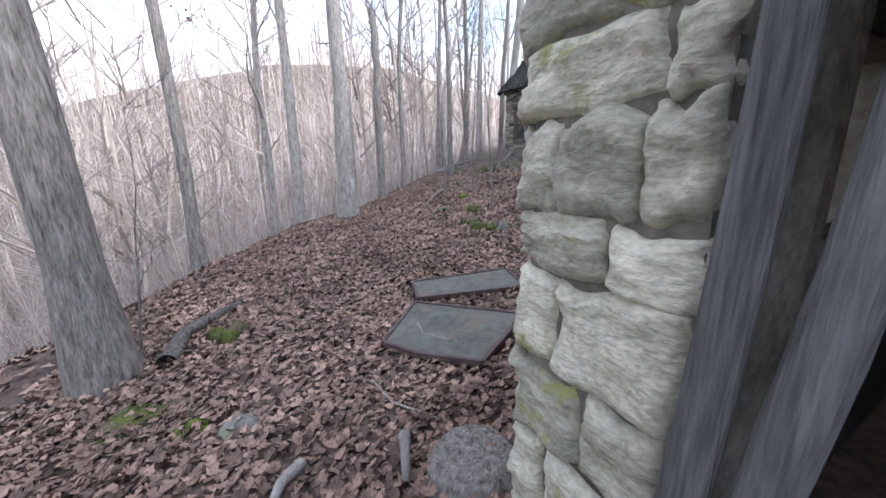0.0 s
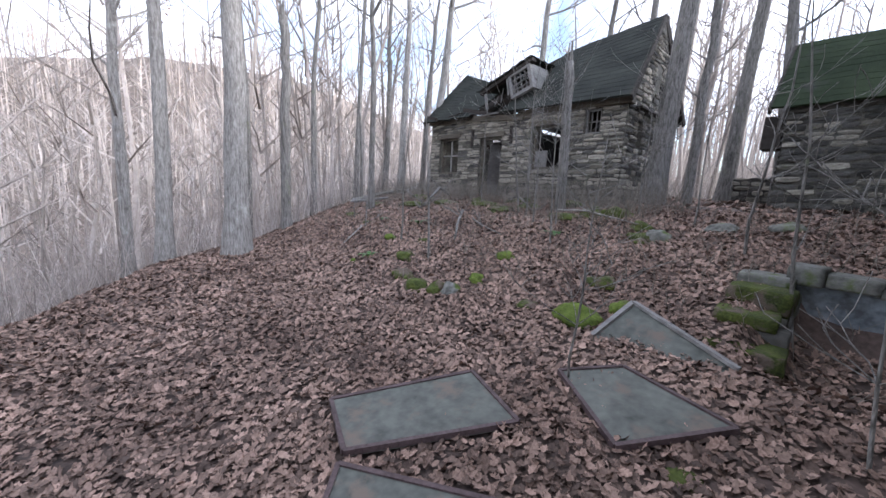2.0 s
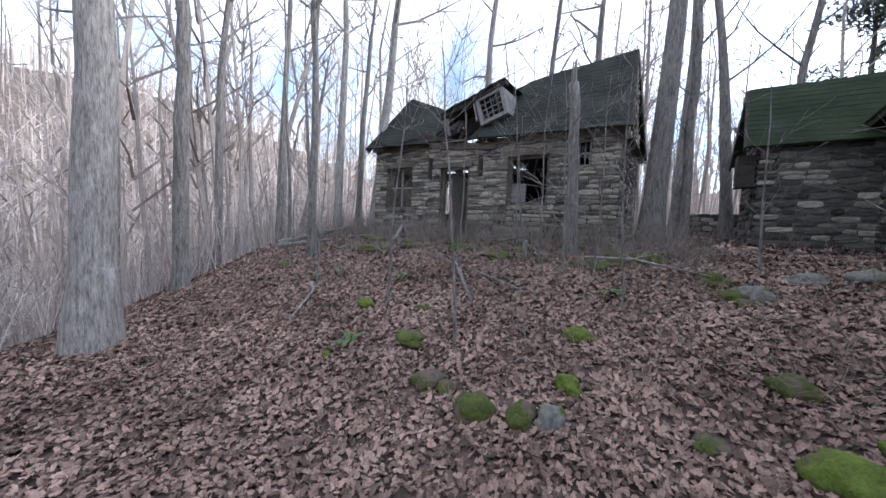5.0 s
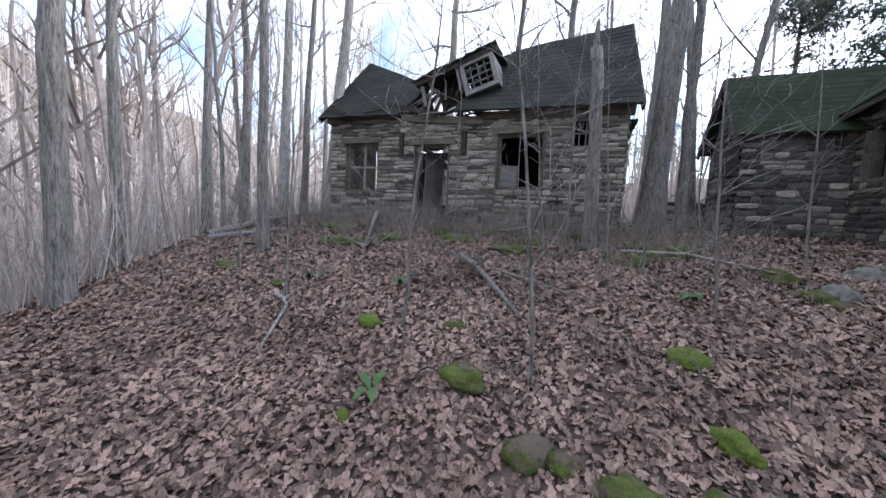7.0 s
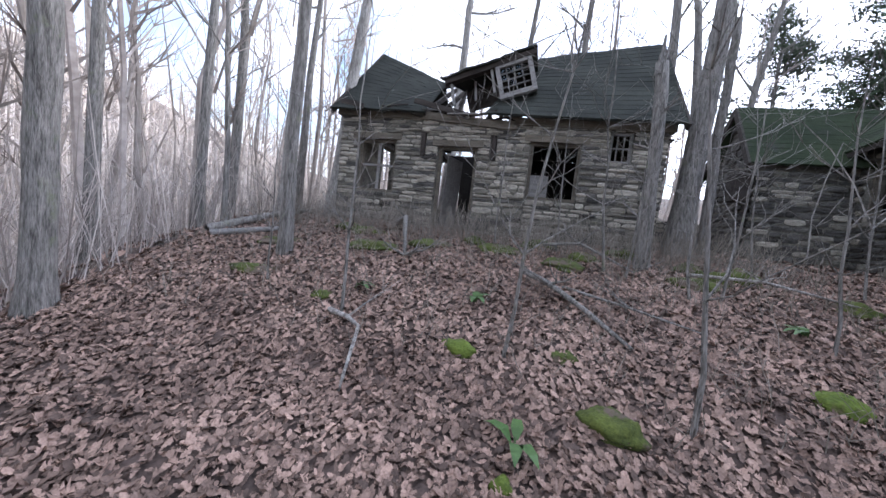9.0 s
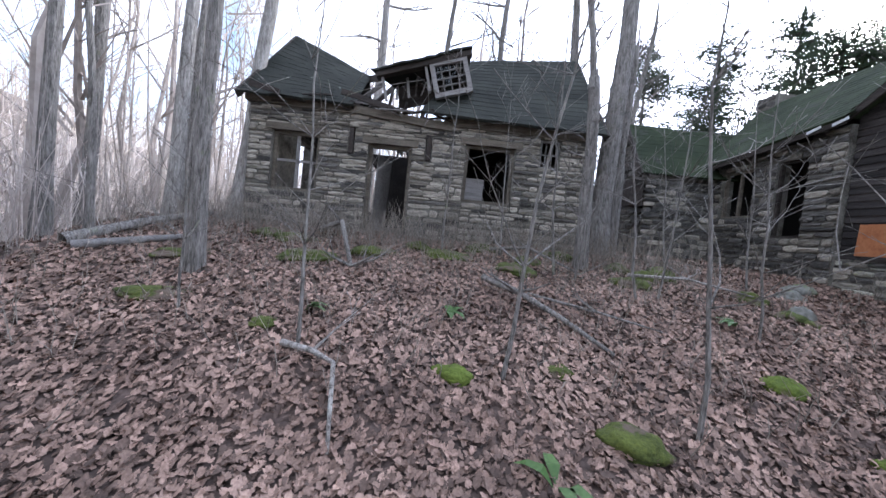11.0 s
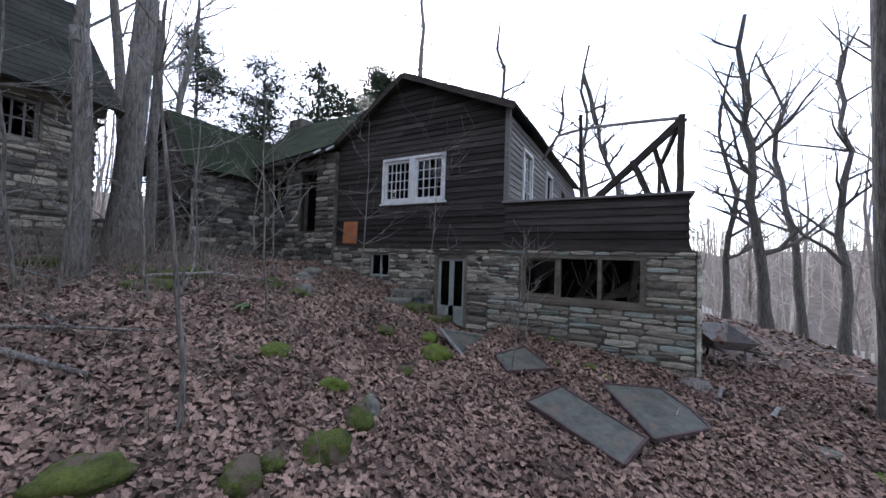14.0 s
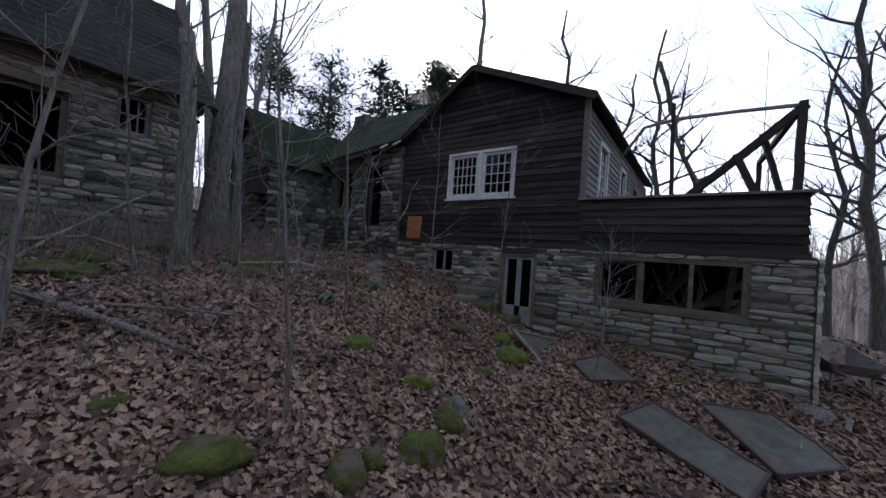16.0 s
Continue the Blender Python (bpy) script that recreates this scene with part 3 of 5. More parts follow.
    s = shingle_roof([(5.1, 3.6, 2.42), (1.6, 3.6, 2.42), (2.1, ridge_y, ridge_z - 0.3), (4.88, ridge_y, ridge_z)], 12, 0.045, rng, 0.012)
    part("roof", s, M["roof"], house, "dark mossy shingle roof slope")
    s = shingle_roof([(-2.62, -0.34, 2.56), (-0.2, -0.26, 2.54), (-0.4, 1.6, 3.92), (-2.38, 1.62, 4.74)], 15, 0.045, rng, 0.03)
    part("roof", s, M["roof"], house, "dark sagging shingle roof slope")
    s = shingle_roof([(-0.6, 3.5, 2.42), (-2.62, 3.55, 2.5), (-2.38, 1.62, 4.74), (-0.4, 1.6, 3.92)], 11, 0.045, rng, 0.03)
    part("roof", s, M["roof"], house, "dark sagging shingle roof slope")
    for p0, p1 in (((5.1, -0.36, 2.38), (4.88, ridge_y, ridge_z - 0.04)), ((5.1, 3.6, 2.38), (4.88, ridge_y, ridge_z - 0.04)), ((-2.62, -0.34, 2.52), (-2.38, 1.62, 4.7))):
        part("barge_board", Shape().beam(p0, p1, 0.05, 0.16, 0.004, rng), M["timber_dark"], house)
    part("ridge_board", Shape().beam((-0.45, 1.6, 3.86), (2.2, 1.6, 4.48), 0.05, 0.16, 0.01, rng), M["timber_dark"], house)
    # bare and fallen rafters where the roof is gone
    for x0, y0, z0, x1, y1, z1 in ((-0.27, -0.14, 2.58, -0.04, 1.49, 3.73), (0.01, 0, 2.53, 0.43, 1.49, 3.88), (0.38, 0.27, 2.48, 0.29, 1.62, 3.99), (0.8, 0, 2.53, 0.8, 1.69, 4.09),
                                   (1.17, 0.14, 2.48, 1.36, 1.69, 4.3), (-0.46, -0.34, 2.79, 0.75, -0.2, 2.55), (0.19, -0.27, 2.64, 1.31, 0.54, 2.48), (-2.32, -0.43, 2.74, -1.67, -0.49, 2.59),
                                   (-1.02, 0.54, 2.84, 0.57, 0.68, 2.43), (0.19, 3.65, 2.32, 0.38, 1.76, 3.99), (1.03, 3.65, 2.32, 1.12, 1.76, 4.2)):
        part("rafter", Shape().beam((x0, y0, z0), (x1, y1, z1), 0.05, 0.11, 0.008, rng), M["timber_dark"], house)
    # loose splintered boards along the broken eaves
    for k in range(26):
        x = rng.uniform(-2.5, 1.6)
        a = rng.uniform(-0.5, 0.5)
        ln = rng.uniform(0.25, 0.8)
        z = 2.56 + rng.uniform(-0.06, 0.12)
        part("broken_board", Shape().beam((x, rng.uniform(-0.36, 0.1), z), (x + ln * math.cos(a), rng.uniform(-0.36, 0.3), z + ln * math.sin(a) * 0.5), rng.uniform(0.04, 0.1), 0.022, 0.004, rng), M["wood_grey"] if k % 3 == 0 else M["timber_dark"], house)
    # tilted dormer: a box with two openings, leaning to the left
    dm = Matrix.Translation((0.42, -0.12, 2.8)) @ Matrix.Rotation(radians(-17), 4, "Y") @ Matrix.Diagonal((0.8, 1.25, 0.8, 1))
    dormer = part("dormer", Shape().beam((-0.12, -0.02, 0.62), (2.45, -0.02, 0.70), 0.16, 0.13, 0.012, rng), M["timber_dark"], house, "collapsed dormer leaning in the broken roof")
    dormer.matrix_local = dm
    # added dark sheets stand for the shade inside the dormer
    part("dark_lining", Shape().box(0.3, 1.3, 0.42, 0.45, -0.1, 0.5).box(1.3, 2.2, 0.5, 0.53, -0.2, 0.6), M["timber_dark"], dormer)
    for x in (0.0, 1.18):
        part("post", Shape().beam((x, 0, -0.05), (x + 0.03, 0, 0.6), 0.11 if x else 0.07, 0.07, 0.005, rng), M["wood_grey"], dormer)
    for k in range(6):
        x = 0.1 + 0.17 * k
        part("slat", Shape().beam((x, 0.1, -0.02), (x + rng.uniform(0.05, 0.3), 0.25, rng.uniform(0.35, 0.62)), 0.07, 0.02, 0.004, rng), M["wood_grey"] if k % 2 else M["timber_dark"], dormer)
    s = frame_bars(Shape(), 1.3, 2.3, -0.28, 0.66, 0.12, -0.08, 0.02)
    part("window_frame", s, M["wood_grey"], dormer, "grey peeling window frame")
    s = Shape()
    for x in (1.58, 1.79, 2.0):
        s.box(x - 0.012, x + 0.012, -0.04, 0.0, -0.16, 0.57)
    for z in (0.02, 0.2, 0.39):
        s.box(1.41, 2.17, -0.04, 0.0, z - 0.012, z + 0.012)
    part("glazing_grid", s, M["wood_grey"], dormer)
    for i, j in ((0, 2), (1, 2), (2, 1), (2, 2), (0, 1), (1, 0)):
        x, z = 1.41 + 0.2 * i, -0.16 + 0.18 * (j + 1)
        part("pane", Shape().box(x + 0.01, x + 0.17, -0.022, -0.018, z + 0.01, z + 0.16), M["glass"], dormer)
    for k in range(8):
        part("cheek_board", Shape().box(2.26, 2.29, 0.0, 1.1 - 0.06 * k, -0.25 + 0.115 * k, -0.14 + 0.115 * k), M["board_grey"], dormer, "grey clapboard of the dormer cheek")
    roof = shingle_roof([(-0.2, -0.16, 0.68), (2.48, -0.16, 0.76), (2.42, 1.0, 0.84), (0.3, 0.9, 0.74)], 6, 0.04, rng, 0.04)
    part("dormer_roof", roof, M["roof"], dormer)
    # stones last
    lay_stones(front, A_X0, A_X1, -0.75, A_TOP, [(o[0] - 0.005, o[1] + 0.005, o[2], o[3] + (0.13 if k < 3 else 0)) for k, o in enumerate(A_OPEN)], 21,
               ("stone", "stone", "stone", "stone_dark", "stone"), 0.05, 0.15, 0.16, 0.55, 0.045, base=lambda x: -0.2)
    lay_stones(right, 0.0, A_D, -0.6, 4.8, side_open, 22, ("stone", "stone", "stone_dark"), 0.05, 0.15, 0.16, 0.5, 0.045, base=lambda x: -0.15,
               top=lambda x: 2.4 + 2.2 * (1 - abs(x - 1.6) / (1.6 if x < 1.6 else 1.75)))


make_cottage()

# ---------------------------------------------------------------- the farmhouse with the boarded gable
B_SCALE = 0.9
B_POSE = pose(9.49, -1.43, 0.5, 0, 0, -90) @ Matrix.Scale(B_SCALE, 4)


def b_world(s, y, z):
    return B_POSE @ Vector((s, y, z))


def b_land(s, y=-0.1):
    """Height of the ground at the wall, in the house's own measure."""
    p = b_world(s, y, 0)
    return (land(p.x, p.y) - 0.5) / B_SCALE


def sash_window(parent, x0, x1, z0, z1, y, mat, cols, rows, rng, missing=0.0, rail=0.06):
    s = frame_bars(Shape(), x0, x1, z0, z1, rail, y - 0.03, y + 0.03)
    w = part("window_sash", s, mat, parent)
    iw, ih = x1 - x0 - 2 * rail, z1 - z0 - 2 * rail
    s = Shape()
    for i in range(1, cols):
        s.box(x0 + rail + iw * i / cols - 0.009, x0 + rail + iw * i / cols + 0.009, y - 0.018, y + 0.018, z0 + rail, z1 - rail)
    for j in range(1, rows):
        s.box(x0 + rail, x1 - rail, y - 0.016, y + 0.016, z0 + rail + ih * j / rows - 0.009, z0 + rail + ih * j / rows + 0.009)
    part("glazing_grid", s, mat, w)
    for i in range(cols):
        for j in range(rows):
            if rng.random() < missing:
                continue
            a, b = x0 + rail + iw * i / cols + 0.009, z0 + rail + ih * j / rows + 0.009
            p = part("pane", Shape().box(a, a + iw / cols - 0.018, y + 0.002, y + 0.006, b, b + ih / rows - 0.018), M["glass"], w)
            p.visible_shadow = False


def make_farmhouse():
    rng = random.Random(5)
    house = thing("farmhouse", B_POSE, "abandoned farmhouse of dark clapboard on a fieldstone basement", "house")
    found_open = [(0.88, 1.54, -0.93, -0.3), (2.97, 3.86, -2.3, -0.3), (5.14, 7.53, -1.21, -0.26)]
    s = panel(Shape(), -1.3, 8.33, -2.9, -0.12, found_open, 0.0, 0.42)
    found = part("basement_wall", s, M["mortar"], house)
    # gable wall of boards
    win = [(1.2, 3.18, 1.04, 2.28)]
    peak_s, peak_z, le, re = 1.92, 4.44, (-0.4, 2.95), (4.83, 3.16)

    def roof_left(z):
        return le[0] + (peak_s - le[0]) * max(0, (z - le[1])) / (peak_z - le[1]) if z > le[1] else -0.5

    def roof_right(z):
        return re[0] + (peak_s - re[0]) * max(0, (z - re[1])) / (peak_z - re[1]) if z > re[1] else 4.76

    s = panel(Shape(), -0.5, 4.76, -0.12, 2.84, win, 0.03, 0.16)
    s.prism([(-0.5, 2.84), (4.76, 2.84), (4.76, 3.1), (peak_s, 4.4)], 0.03, 0.16)
    gable = part("gable_wall", s, M["timber_dark"], house)
    clapboards(gable, -0.5, 4.76, -0.1, 4.4, win, M["board_dark"], rng, roof_left, roof_right, y=0.03)
    part("corner_board", Shape().box(4.72, 4.83, -0.02, 0.1, 0.93, 3.1), M["board_grey"], house)
    # white double window
    s = frame_bars(Shape(), 1.2, 3.18, 1.04, 2.28, 0.07, -0.03, 0.1)
    s.box(2.12, 2.26, -0.03, 0.1, 1.11, 2.21).box(1.15, 3.23, -0.06, 0.02, 1.0, 1.05)
    frame_ = part("window_frame", s, M["white"], house, "white flaking double window frame")
    sash_window(frame_, 1.27, 2.12, 1.11, 2.21, 0.05, M["white"], 5, 4, rng, 0.1, 0.07)
    sash_window(frame_, 2.26, 3.11, 1.11, 2.21, 0.05, M["white"], 4, 4, rng, 0.15, 0.07)
    # basement door
    s = frame_bars(Shape(), 2.97, 3.86, -2.2, -0.3, 0.07, -0.01, 0.16)
    door = part("basement_door", s, M["timber"], house, "pale double-glazed door sunk behind leaves")
    s = frame_bars(Shape(), 3.04, 3.79, -2.2, -0.37, 0.08, 0.06, 0.1).box(3.35, 3.48, 0.06, 0.1, -2.12, -0.45).box(3.12, 3.71, 0.06, 0.1, -2.12, -1.55)
    part("door_leaf", s, M["door_paint"], door, "pale green-grey painted leaf")
    for x in (3.12, 3.48):
        part("pane", Shape().box(x, x + 0.23, 0.078, 0.084, -1.55, -0.45), M["glass"], door)
    # small basement window
    s = frame_bars(Shape(), 0.88, 1.54, -0.93, -0.3, 0.05, 0.02, 0.12).box(1.19, 1.23, 0.04, 0.1, -0.88, -0.35)
    w = part("basement_window", s, M["door_paint"], house)
    part("pane", Shape().box(0.93, 1.19, 0.06, 0.066, -0.88, -0.35), M["glass"], w)
    # long basement window
    s = frame_bars(Shape(), 5.14, 7.53, -1.21, -0.26, 0.07, -0.02, 0.2)
    for x in (5.93, 6.72):
        s.box(x, x + 0.07, -0.01, 0.16, -1.14, -0.33)
    s.box(5.08, 7.59, -0.05, 0.2, -1.28, -1.21)
    w = part("basement_window", s, M["timber"], house, "long empty timber-framed window")
    s = frame_bars(Shape(), 5.21, 5.93, -1.14, -0.33, 0.05, 0.05, 0.09)
    part("sash", s, M["timber"], w)
    part("pane", Shape().box(5.26, 5.88, 0.066, 0.07, -1.09, -0.38), M["glass"], w)
    part("lintel", Shape().beam((2.85, 0.05, -0.24), (4.0, 0.05, -0.24), 0.2, 0.11, 0.006, rng), M["timber_dark"], house)
    part("sill_beam", Shape().beam((-0.05, 0.06, -0.1), (8.25, 0.06, -0.1), 0.2, 0.1, 0.006, rng), M["timber_dark"], house)
    # parapet of the flat-roofed part, with its grey cap
    s = Shape().box(4.76, 8.2, 0.03, 0.12, -0.06, 0.9).box(8.1, 8.2, 0.12, 4.2, -0.06, 0.9)
    par = part("parapet", s, M["timber_dark"], house)
    clapboards(par, 4.76, 8.22, -0.05, 0.9, [], M["board_dark"], rng, y=0.028)
    part("parapet_cap", Shape().box(4.7, 8.3, -0.06, 0.18, 0.9, 0.94).box(8.06, 8.3, 0.18, 4.2, 0.9, 0.94), M["wood_grey"], house)
    side = part("parapet_side", Shape().box(0.0, 4.2, -0.0, 0.02, -0.06, 0.9), M["timber_dark"], house)
    side.matrix_local = pose(8.2, 0.0, 0, 0, 0, 90)
    clapboards(side, 0.0, 4.2, -0.05, 0.9, [], M["board_dark"], rng, y=-0.004)
    part("flat_roof", Shape().box(4.76, 8.1, 0.12, 6.0, 0.1, 0.2), M["roof"], house)
    # upper side wall with grey boards and two windows
    side_win = [(1.3, 2.1, 1.1, 2.5), (3.9, 4.7, 1.1, 2.5), (6.5, 7.2, 1.1, 2.4)]
    s = panel(Shape(), 0.16, 9.8, 0.2, 3.05, side_win, 0.02, 0.16)
    up = part("upper_side_wall", s, M["timber_dark"], house)
    up.matrix_local = pose(4.76, 0.0, 0, 0, 0, 90)
    clapboards(up, 0.1, 9.8, 0.2, 3.05, side_win, M["board_grey"], rng, y=0.018)
    for k, o in enumerate(side_win[:2]):
        s = frame_bars(Shape(), o[0] - 0.06, o[1] + 0.06, o[2] - 0.06, o[3] + 0.06, 0.08, -0.05, 0.05)
        fr = part("window_frame", s, M["white"], house, "white side window frame")
        fr.matrix_local = pose(4.76, 0.0, 0, 0, 0, 90)
        if k == 0:
            sash_window(fr, o[0], o[1], o[2], o[3], 0.03, M["white"], 3, 4, rng, 0.1, 0.05)
    # roofs
    s = shingle_roof([(5.0, 10.0, 3.06), (5.0, -0.25, 3.06), (peak_s, -0.25, peak_z), (peak_s, 10.0, peak_z)], 14, 0.05, rng, 0.02)
    part("roof", s, M["roof"], house, "dark shingle roof slope")
    s = shingle_roof([(-0.55, -0.25, 2.84), (-0.55, 10.0, 2.84), (peak_s, 10.0, peak_z), (peak_s, -0.25, peak_z)], 12, 0.05, rng, 0.02)
    part("roof", s, M["roof_moss"], house, "moss-grown shingle roof slope")
    for p0, p1 in (((-0.55, -0.24, 2.8), (peak_s, -0.24, peak_z - 0.03)), ((5.0, -0.24, 3.01), (peak_s, -0.24, peak_z - 0.03))):
        part("barge_board", Shape().beam(p0, p1, 0.04, 0.15, 0.005, rng), M["timber_dark"], house)
    # porch wing with the mossy roof towards the yard
    wing_open = [(-4.0, -2.85, 0.88, 2.25), (-2.2, -1.32, 0.3, 2.25)]
    s = panel(Shape(), -4.5, -1.3, -0.7, 2.62, wing_open, 0.0, 0.35)
    wing = part("wing_wall", s, M["mortar"], house)
    # added dark walls that keep daylight out of the wing openings
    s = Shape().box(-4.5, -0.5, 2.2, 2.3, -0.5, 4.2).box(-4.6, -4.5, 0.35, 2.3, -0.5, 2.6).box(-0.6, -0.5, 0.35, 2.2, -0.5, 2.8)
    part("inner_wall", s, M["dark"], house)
    s = frame_bars(Shape(), -4.0, -2.85, 0.88, 2.25, 0.06, 0.1, 0.2).box(-3.45, -3.39, 0.1, 0.18, 0.94, 2.2)
    part("window_frame", s, M["timber"], house)
    s = frame_bars(Shape(), -2.2, -1.32, 0.3, 2.25, 0.06, 0.06, 0.16)
    part("door_frame", s, M["timber_dark"], house)
    s = Shape().box(-1.3, -0.52, -0.10, 0.32, -0.85, 2.72)
    pil = part("pier", s, M["mortar"], house)
    lo, hi = 2.4, 2.78
    s = shingle_roof([(-4.6, -0.4, lo), (-0.4, -0.4, hi), (0.75, 2.0, 4.85), (-5.2, 2.0, 4.85)], 18, 0.05, rng, 0.02)
    part("roof", s, M["roof_moss"], house, "moss-grown shingle roof slope")
    s = shingle_roof([(0.75, 4.4, 2.6), (-5.2, 4.4, 2.6), (-5.2, 2.0, 4.85), (0.75, 2.0, 4.85)], 8, 0.05, rng, 0.02)
    part("roof", s, M["roof_moss"], house, "moss-grown shingle roof slope")
    part("fascia", Shape().beam((-4.6, -0.38, lo - 0.06), (-0.4, -0.38, hi - 0.06), 0.03, 0.12, 0.006, rng), M["timber_dark"], house)
    for x in (-1.15, -0.62):
        part("fascia_scrap", Shape().beam((x, -0.42, 2.66 + 0.06 * (x + 1)), (x + 0.3, -0.42, 2.73 + 0.06 * (x + 1)), 0.012, 0.06), M["white"], house, "white scrap of fascia board")
    chim = part("chimney", Shape().box(-5.3, -4.6, 1.8, 2.5, 2.5, 5.15), M["mortar"], house)
    part("flue", Shape().box(3.9, 4.1, 2.7, 2.9, 3.2, 4.35), M["rust"], house, "dark square flue pipe")
    # basement interior: floor, back wall, added dark walls that shut out light, fallen beams
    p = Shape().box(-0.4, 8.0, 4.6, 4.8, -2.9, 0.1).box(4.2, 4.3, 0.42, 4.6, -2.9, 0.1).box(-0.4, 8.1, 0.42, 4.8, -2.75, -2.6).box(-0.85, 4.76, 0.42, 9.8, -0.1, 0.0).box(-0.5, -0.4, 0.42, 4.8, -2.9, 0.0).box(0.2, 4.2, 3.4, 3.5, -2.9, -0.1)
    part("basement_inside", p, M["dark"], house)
    # added dark screen that darkens the panes of the white window
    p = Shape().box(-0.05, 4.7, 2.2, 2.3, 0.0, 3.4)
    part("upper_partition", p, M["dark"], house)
    for a, b in (((5.2, 2.6, -2.5), (6.9, 1.0, -0.2)), ((6.4, 0.8, -1.5), (8.0, 1.6, -0.3)), ((7.3, 0.6, -1.4), (8.1, 2.0, -0.25)), ((5.6, 1.4, -1.4), (7.9, 2.4, -1.0)), ((7.2, 1.0, -2.2), (7.4, 1.1, -0.1))):
        part("fallen_beam", Shape().beam(a, b, 0.1, 0.13, 0.01, rng), M["timber"], house)
    for k in range(26):
        a = Vector((rng.uniform(5.7, 7.0), rng.uniform(1.4, 3.0), rng.uniform(-0.9, -0.2)))
        b = a + Vector((rng.uniform(-0.35, 0.35), rng.uniform(-0.2, 0.2), rng.uniform(-0.8, -0.2)))
        part("lath", Shape().beam(a, b, 0.04, 0.012, 0.003, rng), M["wood_grey"], house)
    # corner pier beside the path, open bay behind it
    q = Shape().box(7.9, 8.37, 0.02, 0.5, -2.9, -0.16)
    pier = part("corner_pier", q, M["mortar"], house, "pale rough fieldstone corner pier")
    # near-black colour carries the shade of the open bay
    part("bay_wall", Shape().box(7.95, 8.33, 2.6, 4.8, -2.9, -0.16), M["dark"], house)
    # added dark sheet painted as shade over the front wall's inner face
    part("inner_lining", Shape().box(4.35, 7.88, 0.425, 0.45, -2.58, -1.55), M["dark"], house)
    # boards of the terrace floor over the basement
    for k in range(17):
        part("deck_board", Shape().beam((4.8, 0.53 + 0.19 * k, -0.05), (8.28, 0.53 + 0.19 * k + rng.uniform(-0.01, 0.01), -0.05), 0.175, 0.05, 0.004, rng), M["timber_dark"], house)
    # frame that once carried a roof over the terrace
    for a, b, w in (((8.08, 0.15, 0.9), (8.1, 0.15, 2.42), 0.11), ((6.36, 0.15, 0.9), (6.33, 0.15, 2.72), 0.07), ((8.15, 0.15, 2.36), (6.55, 0.6, 0.95), 0.12),
                    ((7.9, 3.6, 0.9), (7.9, 3.6, 2.3), 0.1), ((8.1, 0.15, 2.38), (7.9, 3.6, 2.3), 0.09), ((7.62, 0.4, 0.9), (7.3, 0.35, 1.7), 0.1), ((7.95, 0.5, 0.92), (7.65, 0.45, 2.05), 0.08)):
        part("frame_post", Shape().beam(a, b, w, w, 0.008, rng), M["timber_dark"], house, "bare dark timber of a lost terrace roof")
    part("frame_rail", Shape().tube([(8.1, 0.15, 2.36), (7.3, 0.15, 2.4), (6.4, 0.15, 2.42), (5.85, 0.2, 2.36), (5.4, 0.8, 2.05)], [0.035] * 5, 6), M["wood_grey"], house)
    # rusty orange board against the gable foot
    ob = new("orange_board", Shape().box(-0.2, 0.33, -0.03, 0, 0.02, 0.66).mesh("orange_board", M["orange"]))
    ob.matrix_world = B_POSE @ pose(0.02, -0.02, -0.06, -3, 0, 0)
    tagged(ob, "rusty orange board leaning on the dark gable wall", "board")
    # stones last
    def base(x):
        return b_land(x) - 0.05
    lay_stones(found, -1.3, 4.4, -2.7, -0.15, found_open, 31, ("stone", "stone", "stone_pale", "stone_dark"), 0.05, 0.16, 0.18, 0.6, 0.05, base=base)
    lay_stones(found, 4.4, 8.33, -2.7, -0.15, [(o[0] - 0.02, o[1] + 0.02, o[2] - 0.07, o[3] + 0.02) for o in found_open], 32, ("stone", "stone_green", "stone_pale", "stone"), 0.06, 0.17, 0.2, 0.65, 0.05, base=base)
    lay_stones(wing, -4.5, -1.3, -0.6, 2.55, wing_open, 33, ("stone_dark", "stone_dark", "stone"), 0.10, 0.18, 0.2, 0.5, 0.05, base=base)
    lay_stones(pil, -1.3, -0.52, -0.7, 2.7, [], 34, ("stone", "stone_dark"), 0.10, 0.18, 0.25, 0.6, 0.06, y=-0.10, base=base)
    lay_stones(chim, -5.3, -4.6, 3.6, 5.15, [], 35, ("stone_dark",), 0.12, 0.2, 0.2, 0.4, 0.05, y=1.8)
    # near corner pier: large pale stones bedded in mortar on its outer end
    rows_ = ((-2.75, -2.3, (0.0, 0.2, 0.51)), (-2.3, -2.02, (0.0, 0.3, 0.51)), (-2.02, -1.72, (0.0, 0.12, 0.51)), (-1.72, -1.44, (0.0, 0.26, 0.51)), (-1.44, -1.14, (0.0, 0.15, 0.51)),
             (-1.14, -0.97, (0.0, 0.3, 0.51)), (-0.97, -0.72, (0.0, 0.13, 0.36, 0.51)), (-0.72, -0.54, (0.0, 0.4, 0.51)), (-0.54, -0.34, (0.0, 0.28, 0.51)), (-0.34, -0.14, (0.0, 0.18, 0.51)))
    k = 0
    for z0, z1, xs in rows_:
        for xa, xb in zip(xs, xs[1:]):
            k += 1
            part("stone", big_stone(xa - (0.03 if xa == 0 else 0), xb, z0, z1, k), M["stone_pale"], pier, smooth=True).matrix_local = pose(8.36, 0.0, 0, 0, 0, 90)


make_farmhouse()


